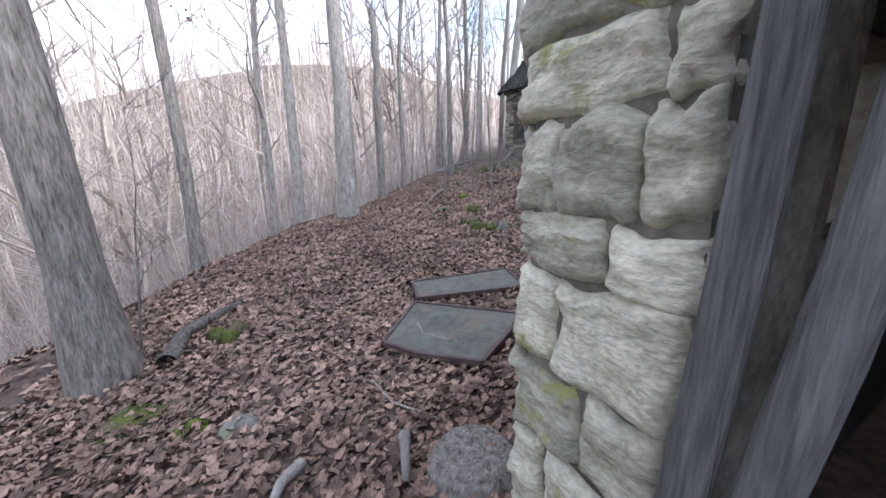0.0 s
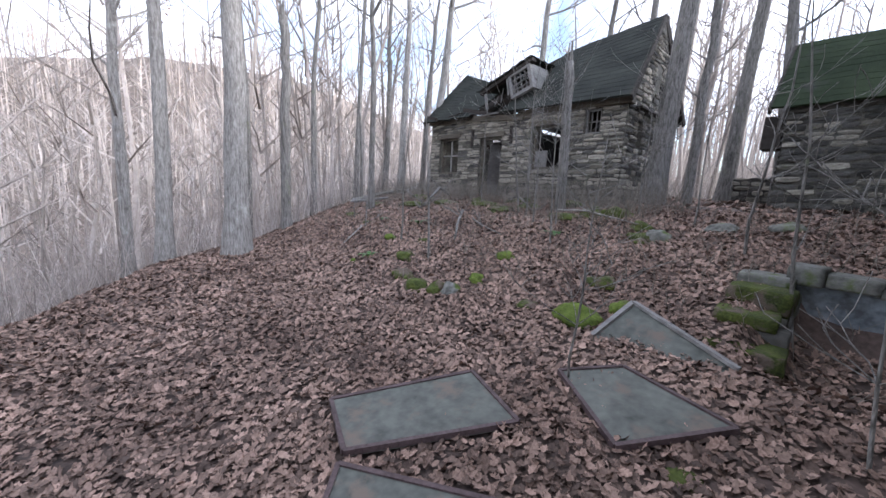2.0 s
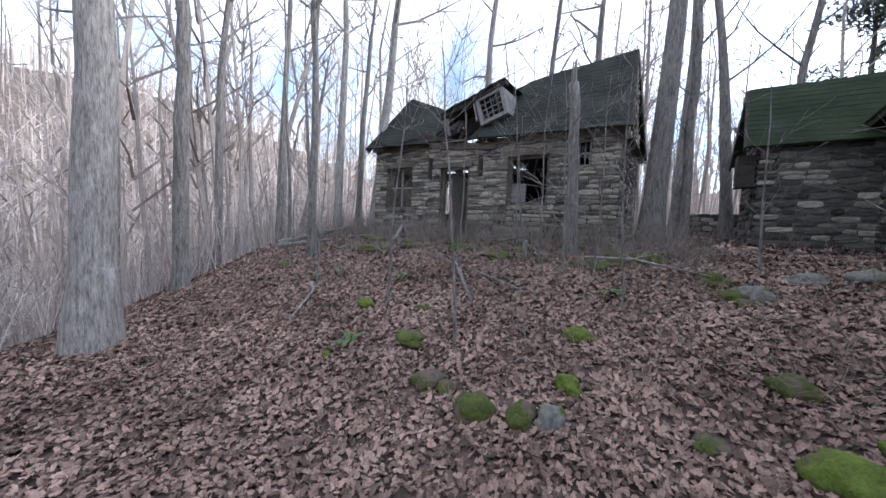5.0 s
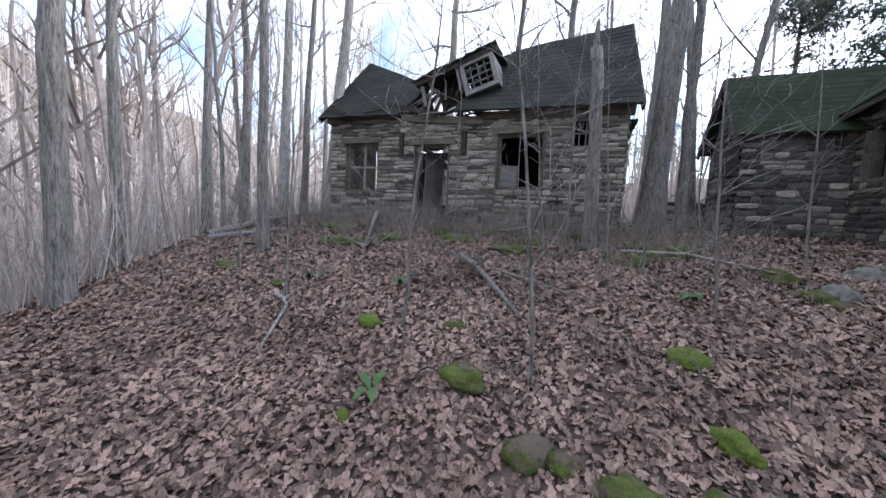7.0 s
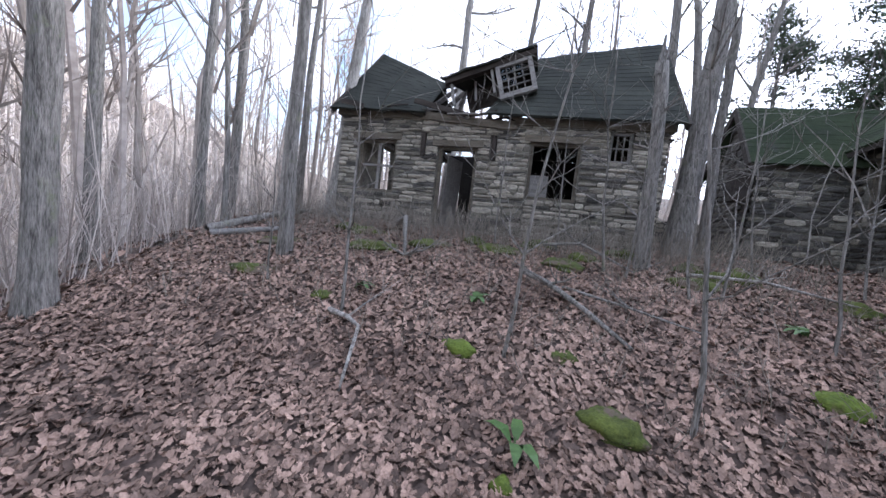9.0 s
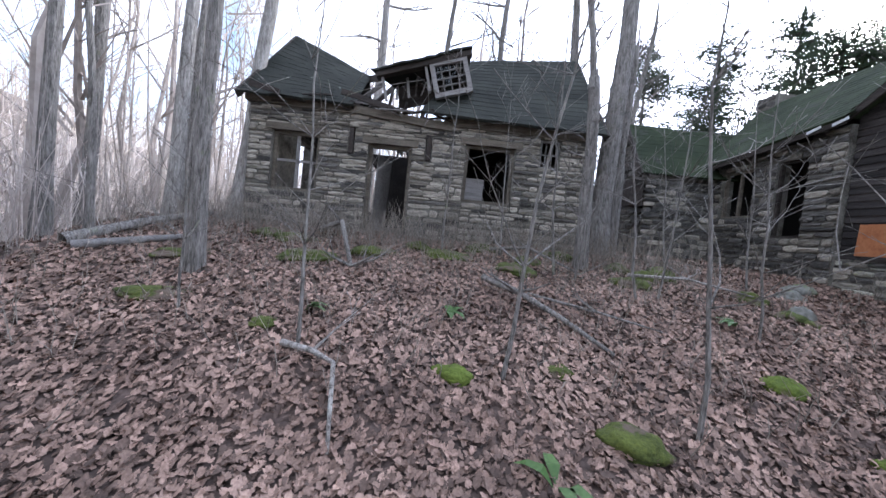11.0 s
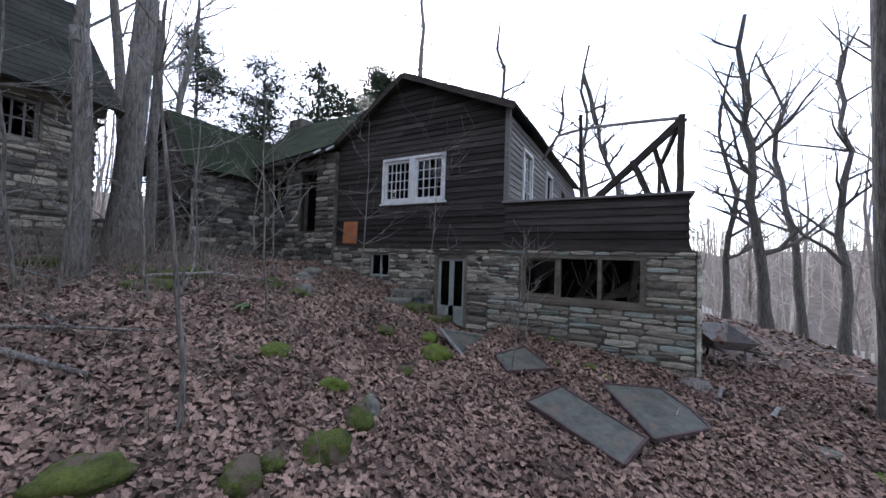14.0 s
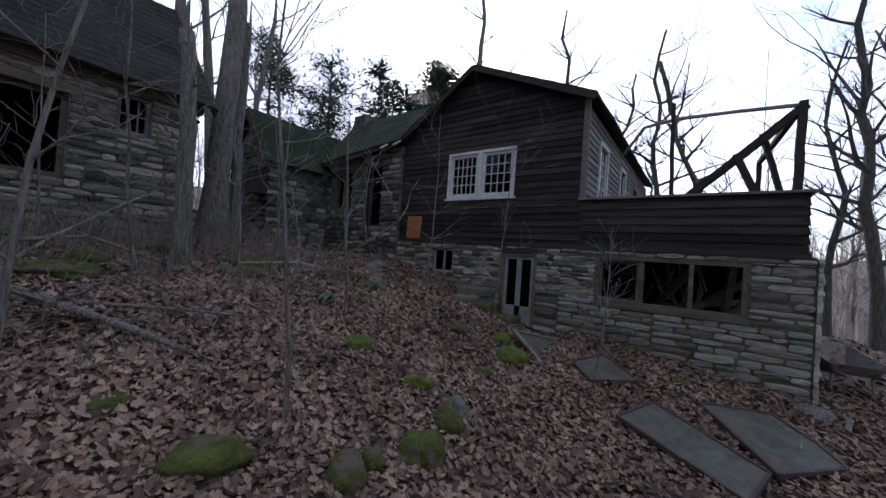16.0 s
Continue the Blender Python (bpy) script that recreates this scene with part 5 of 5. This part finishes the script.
def make_leaves(name, label, n, x0, x1, y0, y1, size, seed, skip):
    rng = np.random.default_rng(seed)
    xs, ys = rng.uniform(x0, x1, n), rng.uniform(y0, y1, n)
    keep = np.array([not skip(a, b) for a, b in zip(xs, ys)])
    xs, ys = xs[keep], ys[keep]
    n = len(xs)
    zs = np.array([land(a, b) for a, b in zip(xs, ys)])
    sx = np.array([land(a + 0.1, b) for a, b in zip(xs, ys)])
    sy = np.array([land(a, b + 0.1) for a, b in zip(xs, ys)])
    gx, gy = (sx - zs) * 10, (sy - zs) * 10
    k = len(LEAVES[0])
    shape = np.stack(LEAVES)[rng.integers(0, len(LEAVES), n)]
    ang, sc = rng.uniform(0, 6.283, n), size * rng.uniform(0.6, 1.35, n)
    tx, ty = rng.normal(0, 0.3, n), rng.normal(0, 0.3, n)
    lx = shape[:, :, 0] * sc[:, None] * rng.uniform(0.9, 1.35, n)[:, None]
    ly = shape[:, :, 1] * sc[:, None]
    curl = rng.uniform(-1.4, 2.6, n)[:, None]
    lz = curl * lx ** 2 / size * 0.9 + rng.uniform(-1.2, 1.6, n)[:, None] * ly ** 2 / size * 0.35
    ca, sa = np.cos(ang)[:, None], np.sin(ang)[:, None]
    wx, wy = lx * ca - ly * sa, lx * sa + ly * ca
    wz = lz + wx * (gx + tx)[:, None] + wy * (gy + ty)[:, None]
    co = np.stack([xs[:, None] + wx, ys[:, None] + wy, zs[:, None] + wz + rng.uniform(0.008, 0.05, n)[:, None]], -1).reshape(-1, 3)
    tri = np.array([(0, i, i % (k - 1) + 1) for i in range(1, k)])
    faces = (tri[None] + (np.arange(n) * k)[:, None, None]).reshape(-1, 3)
    me = bpy.data.meshes.new(name)
    me.vertices.add(len(co))
    me.vertices.foreach_set("co", co.astype(np.float32).ravel())
    me.loops.add(len(faces) * 3)
    me.loops.foreach_set("vertex_index", faces.astype(np.int32).ravel())
    me.polygons.add(len(faces))
    me.polygons.foreach_set("loop_start", np.arange(0, len(faces) * 3, 3, dtype=np.int32))
    me.materials.append(M["leaf"])
    me.update(calc_edges=True)
    tagged(new(name, me), label, "leaves", kind="stuff")


def built_over(x, y):
    if A_X0 - 0.05 < x < A_X1 + 0.05 and -0.1 < y < A_D:
        return True
    if 9.42 < x < 18.5 and -8.98 < y < 2.5:
        return True
    return 7.65 < x < 9.6 and 2.2 < y < 4.6


def on_slab(x, y):
    return any(inside(p, x, y) for p in SLABS)


_rl = random.Random(9)
make_leaves("leaf_litter", "thick litter of dry brown oak leaves", 150000, -3.2, 11.6, -11.6, -0.15, 0.053, 1, lambda x, y: built_over(x, y) or (on_slab(x, y) and _rl.random() > (0.5 if inside(SLABS[2], x, y) else 0.07)))
make_leaves("scattered_leaves", "dry brown leaves thinning out down the bank", 34000, -11, 20, -19, 7, 0.105, 2, lambda x, y: built_over(x, y) or (-3.2 < x < 11.6 and -11.6 < y < -0.15))


def make_brush():
    rng = random.Random(41)
    s = Shape()
    for k in range(2800):
        x, y = rng.uniform(-3.6, 6.5), -0.15 - abs(rng.gauss(0, 1.5))
        if k % 4 == 0:
            x, y = rng.uniform(-4.0, 9.8), rng.uniform(-5.2, -0.3)
        if built_over(x, y):
            continue
        z = land(x, y)
        h = rng.uniform(0.1, 0.5) + (0.5 * rng.random() if y > -2.2 else 0)
        p = Vector((x, y, z - 0.02))
        d = Vector((rng.uniform(-0.5, 0.5), rng.uniform(-0.5, 0.5), 1)) * h
        m = p + d * 0.5 + Vector((rng.uniform(-0.05, 0.05), rng.uniform(-0.05, 0.05), 0))
        s.tube([p, m, p + d], [0.004, 0.0035, 0.0015], 3)
        s.tube([m, m + Vector((rng.uniform(-0.2, 0.2), rng.uniform(-0.2, 0.2), rng.uniform(0.05, 0.25)))], [0.003, 0.0012], 3)
    tagged(new("dry_brush", s.mesh("dry_brush", M["twig"])), "dry weed stalks and twigs before the cottage", "brush", kind="stuff")


make_brush()

# ---------------------------------------------------------------- mossy rocks


def rock(x, y, rx, ry, rz, seed, mat, label, name="mossy_rock"):
    rng = random.Random(seed)
    bm = bmesh.new()
    bmesh.ops.create_icosphere(bm, subdivisions=4, radius=1.0)
    o = Vector((seed * 3.1, seed * 1.7, 0))
    for v in bm.verts:
        n = noise.noise(v.co * 1.1 + o) * 0.34 + noise.noise(v.co * 3.2 + o) * 0.13 + noise.noise(v.co * 8 + o) * 0.06 + noise.noise(v.co * 22 + o) * 0.03
        c = v.co * (1 + n)
        v.co = (c.x * rx, c.y * ry, max(c.z, -0.5) * rz)
    me = bpy.data.meshes.new(name)
    bm.to_mesh(me)
    bm.free()
    me.materials.append(M[mat])
    me.polygons.foreach_set("use_smooth", [True] * len(me.polygons))
    ob = new(name, me)
    ob.matrix_world = pose(x, y, land(x, y) + rz * 0.02, 0, 0, rng.uniform(0, 360))
    return tagged(ob, label, "rock", group="rocks in the yard")


def make_rocks():
    mossy, bright, grey = "rock cushioned with green moss among dead leaves", "small cushion of bright green moss", "grey lichened rock half under moss"
    for k, (x, y, r, zz, mat, lab) in enumerate((
            (2.15, -4.84, 0.17, 0.13, "moss_bright", bright), (3.43, -5.3, 0.25, 0.14, "moss", mossy), (4.07, -5.82, 0.16, 0.14, "moss", mossy), (4.28, -5.84, 0.13, 0.12, "moss", mossy),
            (4.66, -5.98, 0.2, 0.2, "moss", mossy), (5.08, -5.92, 0.17, 0.17, "moss", mossy), (5.3, -5.88, 0.13, 0.19, "rock", grey), (5.3, -5.36, 0.17, 0.12, "moss_bright", mossy),
            (5.19, -4.58, 0.17, 0.13, "moss_bright", bright),
            (6.88, -4.78, 0.22, 0.14, "moss", mossy), (7.02, -5.62, 0.26, 0.2, "moss_bright", mossy), (7.36, -5.28, 0.15, 0.16, "moss_bright", bright),
            (3.1, -4.65, 0.12, 0.08, "moss", bright), (2.75, -6.05, 0.08, 0.09, "moss_bright", bright), (6.35, -5.55, 0.15, 0.09, "moss", mossy),
            (5.29, -1.95, 0.3, 0.2, "moss", mossy), (5.69, -1.71, 0.3, 0.24, "moss", mossy), (6.62, -3.09, 0.22, 0.14, "moss", mossy), (6.85, -3.02, 0.2, 0.2, "rock", grey),
            (5.09, -1.43, 0.26, 0.15, "moss", mossy), (0.32, -4.36, 0.18, 0.07, "moss", bright), (-1.05, -4.06, 0.3, 0.1, "moss", mossy), (3.49, -1.56, 0.3, 0.12, "moss", mossy),
            (6.46, -2.59, 0.24, 0.12, "moss", mossy), (6.75, -3.28, 0.16, 0.1, "moss", bright), (6.22, -10.05, 0.16, 0.2, "moss", mossy), (7.43, -10.55, 0.3, 0.06, "moss", mossy),
            (6.05, -10.23, 0.12, 0.16, "moss", mossy), (7.78, -10.2, 0.14, 0.05, "moss_bright", bright), (8.61, -7.43, 0.15, 0.08, "moss", bright), (8.44, -7.7, 0.12, 0.06, "moss_bright", bright),
            (1.49, -1.32, 0.3, 0.1, "moss", mossy), (-0.54, -1.8, 0.36, 0.12, "moss", mossy), (2.54, -1.08, 0.3, 0.1, "moss", mossy), (9.41, -6.71, 0.16, 0.1, "moss", bright),
            (0.84, -1.95, 0.4, 0.07, "moss", mossy), (2.06, -1.64, 0.45, 0.08, "moss", mossy), (3.11, -2.19, 0.4, 0.07, "moss", mossy), (4.21, -0.84, 0.4, 0.1, "moss", mossy),
            (0.06, -2.59, 0.45, 0.08, "moss", mossy), (-1.17, -1.43, 0.4, 0.1, "moss", mossy), (2.77, -0.79, 0.4, 0.1, "moss", mossy), (-1.49, -2.94, 0.4, 0.1, "moss", mossy),
            (4.85, -2.31, 0.35, 0.08, "moss", mossy), (8.39, -6.98, 0.1, 0.06, "moss", bright), (7.98, -9.86, 0.16, 0.05, "rock", grey), (7.51, -2.15, 0.25, 0.16, "rock", grey),
            (8.21, -1.61, 0.3, 0.2, "rock", grey))):
        rr = random.Random(900 + k)
        if y > -2.6 and zz < 0.16:
            zz += 0.06                                      # the mossy bank before the cottage
        rock(x, y, r * rr.uniform(0.8, 1.1), r * rr.uniform(0.65, 0.95), zz * 0.8, 40 + k, mat, lab)


make_rocks()

# ---------------------------------------------------------------- the sunken well before the basement door


def rough_block(w, d, h, seed):
    """A squared but weathered block with worn edges, standing on its bed."""
    bm = bmesh.new()
    bmesh.ops.create_cube(bm, size=1.0)
    bmesh.ops.subdivide_edges(bm, edges=bm.edges[:], cuts=5, use_grid_fill=True)
    o = Vector((seed * 2.3, seed * 4.1, 0))
    sh = Shape()
    for v in bm.verts:
        p = v.co
        worn = 1 - 0.16 * max(0.0, p.length - 0.55)
        n = 0.05 * noise.noise(p * 2.2 + o) + 0.02 * noise.noise(p * 7 + o)
        sh.v.append((p.x * w * (worn + n), p.y * d * (worn + n), (p.z + 0.5) * h * (worn + n)))
    bm.verts.index_update()
    sh.f = [tuple(v.index for v in f.verts) for f in bm.faces]
    bm.free()
    return sh


def make_door_well():
    rng = random.Random(71)
    well = thing("retaining_wall", pose(8.4, -3.9, -1.75), "mossy stone retaining wall round a sunken basement door", "wall")
    s = Shape().box(0.12, 1.05, -0.04, 0.16, 0.0, 1.02)
    part("rendered_face", s, M["plaster"], well, "blue-grey cement render, stained and flaking")
    x, k = 0.05, 0
    while x < 1.0:
        w = rng.uniform(0.22, 0.4)
        k += 1
        part("stone", rough_block(w, 0.4, rng.uniform(0.12, 0.2), k), M["rock"], well, smooth=True).matrix_local = pose(x + w / 2, 0.06, 1.0 + rng.uniform(0, 0.03), 0, 0, rng.uniform(-6, 6))
        x += w
    # the side wall steps down with the slope, two or three beds high
    for y, top in ((-0.1, 1.08), (-0.55, 1.02), (-0.95, 0.82), (-1.35, 0.62), (-1.7, 0.42)):
        z, n = -0.05, 0
        while z < top - 0.06:
            h = min(rng.uniform(0.2, 0.3), top - z)
            k += 1
            n += 1
            last = z + h > top - 0.07
            mat = "moss" if last and y < -0.4 else ("rock" if rng.random() < 0.5 else "stone_dark")
            part("stone", rough_block(rng.uniform(0.42, 0.56), rng.uniform(0.4, 0.5), h, k), M[mat], well, "stone under green moss" if mat == "moss" else "", smooth=True).matrix_local = pose(-0.08 + rng.uniform(-0.05, 0.05), y + rng.uniform(-0.04, 0.04), z, 0, 0, rng.uniform(-9, 9))
            z += h


make_door_well()

# ---------------------------------------------------------------- fallen panels


def fallen_slab(poly, lift, label):
    z = [land(x, y) for x, y in poly]
    cx, cy = sum(p[0] for p in poly) / len(poly), sum(p[1] for p in poly) / len(poly)
    a = np.linalg.lstsq(np.array([(x, y, 1) for x, y in poly]), np.array(z), rcond=None)[0]

    def at(x, y, up):
        return (x - cx, y - cy, a[0] * x + a[1] * y + a[2] + lift + up)
    ob = thing("fallen_slab", pose(cx, cy, 0), label, "slab", group="fallen slabs")
    n = len(poly)
    inner = [(cx + (x - cx) * 0.95, cy + (y - cy) * 0.95) for x, y in poly]
    s = Shape().add([at(x, y, 0.028) for x, y in inner] + [at(x, y, -0.02) for x, y in inner],
                    [tuple(range(n - 1, -1, -1)), tuple(range(n, 2 * n))] + [(i, (i + 1) % n, n + (i + 1) % n, n + i) for i in range(n)])
    part("sheet", s, M["slab"], ob)
    for i in range(n):
        (xa, ya), (xb, yb) = inner[i], inner[(i + 1) % n]
        s = Shape().beam(at(xa, ya, 0.02), at(xb, yb, 0.02), 0.032, 0.04)
        part("rim", s, M["slab_rim"], ob, "dark maroon edging")
    return ob


fallen_slab(SLABS[0], 0.035, "slate-grey fallen panel with dark maroon rim on leaves")
fallen_slab(SLABS[1], 0.035, "slate-grey fallen panel with dark maroon rim on leaves")
fallen_slab(SLABS[2], 0.03, "broken grey panel half buried in leaves")


def leaning_panel():
    ob = thing("leaning_slab", pose(7.48, -5.62, -1.22), "pale-edged grey panel sticking up out of the leaves", "slab", group="fallen slabs")
    pts = [Vector((-0.2, -0.36, -0.14)), Vector((0.0, 0.22, 0.23)), Vector((0.92, -0.15, 0.02)), Vector((0.72, -0.72, -0.34))]
    nrm = (pts[1] - pts[0]).cross(pts[2] - pts[0]).normalized()
    if nrm.z < 0:
        nrm = -nrm
    lo = [p - nrm * 0.03 for p in pts]
    part("sheet", Shape().add(pts + lo, [(3, 2, 1, 0), (4, 5, 6, 7)] + [(i, (i + 1) % 4, 4 + (i + 1) % 4, 4 + i) for i in range(4)]), M["slab"], ob)
    for a, b in ((0, 1), (1, 2)):
        part("edge_strip", Shape().beam(pts[a] + nrm * 0.012, pts[b] + nrm * 0.012, 0.05, 0.03), M["wood_grey"], ob, "pale bare wooden edge strip")


leaning_panel()

# ---------------------------------------------------------------- wheelbarrow at the corner


def make_barrow():
    rng = random.Random(3)
    x, y = 10.95, -9.5
    ob = thing("wheelbarrow", pose(x, y, land(x, y), 0, 0, 15), "rusted old wheelbarrow full of leaves by the corner", "wheelbarrow")
    lo = [(-0.28, -0.22, 0.34), (0.3, -0.22, 0.34), (0.3, 0.22, 0.34), (-0.28, 0.22, 0.34)]
    hi = [(-0.48, -0.36, 0.52), (0.56, -0.36, 0.7), (0.56, 0.36, 0.7), (-0.48, 0.36, 0.52)]
    s = Shape().add(lo + hi + [(p[0] * 0.95, p[1] * 0.93, p[2] + 0.02) for p in lo] + [(p[0] * 0.96, p[1] * 0.95, p[2]) for p in hi],
                    [(3, 2, 1, 0), (8, 9, 10, 11)] + [(i, (i + 1) % 4, 4 + (i + 1) % 4, 4 + i) for i in range(4)] +
                    [(8 + (i + 1) % 4, 8 + i, 12 + i, 12 + (i + 1) % 4) for i in range(4)] + [(4 + i, 4 + (i + 1) % 4, 12 + (i + 1) % 4, 12 + i) for i in range(4)])
    part("tray", s, M["rust"], ob, "rust-stained grey tray")
    for sy in (-0.24, 0.24):
        part("handle", Shape().beam((-0.75, sy * 1.2, 0.4), (0.7, sy * 0.5, 0.26), 0.045, 0.045), M["wood_grey"], ob)
        part("leg", Shape().tube([(-0.25, sy, 0.32), (-0.3, sy, 0.0)], [0.018, 0.018], 6), M["rust"], ob)
    w = Shape()
    ring = 20
    for k in range(ring):
        a, b = 2 * math.pi * k / ring, 2 * math.pi * (k + 1) / ring
        w.tube([(0.72 + 0.17 * math.cos(a), 0, 0.19 + 0.17 * math.sin(a)), (0.72 + 0.17 * math.cos(b), 0, 0.19 + 0.17 * math.sin(b))], [0.025, 0.025], 6)
    wheel = part("wheel", w, M["timber_dark"], ob)
    for k in range(3):
        a = math.pi * k / 3
        part("spoke", Shape().tube([(0.72 - 0.16 * math.cos(a), 0, 0.19 - 0.16 * math.sin(a)), (0.72 + 0.16 * math.cos(a), 0, 0.19 + 0.16 * math.sin(a))], [0.01, 0.01], 5), M["rust"], wheel)


make_barrow()

# ---------------------------------------------------------------- fallen wood and small growth


def fallen(points, r, mat, label, name="fallen_branch", twigs=0, seed=0):
    rng = random.Random(seed)
    base = thing(name, pose(points[0][0], points[0][1], 0), label, "branch" if name == "fallen_branch" else "log", group="fallen wood")
    pts = [Vector((x - points[0][0], y - points[0][1], land(x, y) + up)) for x, y, up in points]
    part("limb", Shape().tube(pts, [r * (1 - 0.55 * k / (len(pts) - 1)) for k in range(len(pts))], 8), M[mat], base, smooth=True)
    if twigs:
        c = Shape()
        for k in range(twigs):
            p = rng.choice(pts[1:])
            a = rng.uniform(0, 6.28)
            grow(c, p, Vector((math.cos(a), math.sin(a), 0.5)).normalized(), rng.uniform(0.3, 0.7), r * 0.45, 1, rng, 4)
        tagged(part("twig_spray", c, M[mat], base), kind="stuff")


def make_fallen():
    grey = "bare grey fallen branch lying on dead leaves"
    fallen([(2.54, -3.02, 0.12), (2.93, -3.47, 0.16), (3.32, -3.93, 0.1), (3.73, -4.36, 0.04)], 0.045, "bark", grey, seed=1, twigs=3)
    fallen([(0.68, -4.77, 0.08), (1, -4.94, 0.14), (1.23, -5.12, 0.2), (1.39, -5.65, 0.02)], 0.03, "bark_pale", grey, seed=2, twigs=1)
    fallen([(-0.47, -0.78, 0.1), (0.23, -1.82, 0.45), (0.73, -2.92, 0.05)], 0.06, "bark", grey, seed=3, twigs=4)
    fallen([(-3.1, -3.08, 0.1), (-2.81, -1.97, 0.2), (-2.64, -0.79, 0.22)], 0.09, "bark", "grey fallen log at the foot of the trees", "fallen_log", seed=4)
    fallen([(-2.71, -3.33, 0.08), (-1.72, -2.45, 0.12)], 0.07, "wood_grey", "grey fallen log at the foot of the trees", "fallen_log", seed=5)
    fallen([(4.77, -2.45, 0.2), (5.51, -2.67, 0.3), (6.51, -2.71, 0.12)], 0.025, "bark_pale", grey, seed=6, twigs=2)
    fallen([(2.79, -1.59, 0.2), (3.36, -1.93, 0.34), (4.1, -2.32, 0.1)], 0.03, "bark", grey, seed=7, twigs=3)
    fallen([(3.1, -3.25, 0.05), (3.81, -3.73, 0.12), (4.49, -3.87, 0.05)], 0.02, "bark", grey, seed=8, twigs=2)
    fallen([(8.71, -9.09, 0.03), (8.88, -9.15, 0.12), (9.01, -9.2, 0.06)], 0.035, "wood_grey", "short splintered grey stick among the leaves", seed=9)
    fallen([(8.56, -9.61, 0.03), (8.72, -9.7, 0.1), (8.87, -9.8, 0.04)], 0.035, "wood_grey", "short splintered grey stick among the leaves", seed=10)
    fallen([(7.56, -8.52, 0.12), (7.8, -8.57, 0.13), (8.14, -8.38, 0.11)], 0.009, "bark_pale", "thin pale twig lying on the panel", seed=11)
    fallen([(8.08, -9.09, 0.05), (8.43, -9.06, 0.07), (8.78, -8.85, 0.04)], 0.01, "bark_pale", "thin pale twig among the leaves", seed=12)
    fallen([(6.5, -10.57, 0.05), (5.94, -10.5, 0.1), (5.14, -10, 0.02)], 0.09, "bark_dark", "dark rotten log along the edge of the bank", "fallen_log", seed=13)
    # pale stump cut off close to the ground beside the start of the path
    x, y = 9.07, -8.87
    st = thing("tree_stump", pose(x, y, land(x, y) - 0.05), "grey weathered stump cut close to the ground", "stump")
    part("bole", Shape().tube([(0, 0, 0), (0, 0, 0.07), (0, 0, 0.12), (0, 0, 0.13)], [0.26, 0.22, 0.19, 0.13], 16), M["bark"], st, smooth=True)
    # green basal leaves in the yard
    for k, (gx, gy) in enumerate(((2.79, -5.73), (2.1, -4.02), (0.59, -4.16), (5.48, -3.63))):
        rng = random.Random(k)
        g = thing("green_plant", pose(gx, gy, land(gx, gy)), "low green plant with a few broad leaves", "plant", group="green plants")
        for j in range(4):
            a = rng.uniform(0, 6.28)
            d, w = Vector((math.cos(a), math.sin(a), 0)), Vector((-math.sin(a), math.cos(a), 0)) * 0.045
            up = Vector((0, 0, 1))
            p = [d * 0.02 + up * 0.03, d * 0.1 + w + up * 0.12, d * 0.2 + w * 0.7 + up * 0.12, d * 0.28 + up * 0.08, d * 0.2 - w * 0.7 + up * 0.12, d * 0.1 - w + up * 0.12]
            part("leaf_blade", Shape().add(p, [(0, 1, 5), (1, 2, 4, 5), (2, 3, 4)]), M["fern"], g)


make_fallen()


def make_bent_posts():
    # each bows away from the pier on its way up to the sill
    for s0, ys in ((8.44, (0.52, 0.545, 0.575, 0.585, 0.59, 0.59)), (8.42, (0.59, 0.63, 0.69, 0.71, 0.725, 0.73))):
        b = b_world(s0, ys[0], 0)
        z0 = (land(b.x, b.y) - 0.6) / B_SCALE
        ob = thing("bent_post", B_POSE @ Matrix.Translation((s0, ys[0], z0)), "silvered bent wooden post beside the stone pier", "post", group="bent posts")
        pts = [(0, y - ys[0], z - z0) for y, z in zip(ys, (z0, -1.7, -1.1, -0.86, -0.6, -0.12))]
        sh = Shape().tube(pts, [0.05, 0.046, 0.04, 0.038, 0.037, 0.037], 14)
        sh.v = [(x * (1 + 0.16 * noise.noise(Vector((x * 30, y * 30, z * 1.5)))), y + 0.007 * noise.noise(Vector((y * 60, x * 60, z * 1.2))), z) for x, y, z in sh.v]
        part("shaft", sh, M["post_wood"], ob, smooth=True)
    b = b_world(8.1, 1.5, 0)
    rng = random.Random(2)
    pile = thing("debris_pile", B_POSE @ Matrix.Translation((8.1, 1.5, (land(b.x, b.y) - 0.6) / B_SCALE)), "heap of rotten brown wood in the open bay", "debris")
    for k in range(16):
        a = Vector((rng.uniform(-0.4, 0.4), rng.uniform(-0.6, 0.6), rng.uniform(0.0, 0.3)))
        c = a + Vector((rng.uniform(-0.3, 0.3), rng.uniform(-0.3, 0.3), rng.uniform(0.1, 0.5)))
        part("rotten_piece", Shape().beam(a, c, rng.uniform(0.05, 0.14), rng.uniform(0.03, 0.1), 0.012, rng), M["timber"], pile)


make_bent_posts()
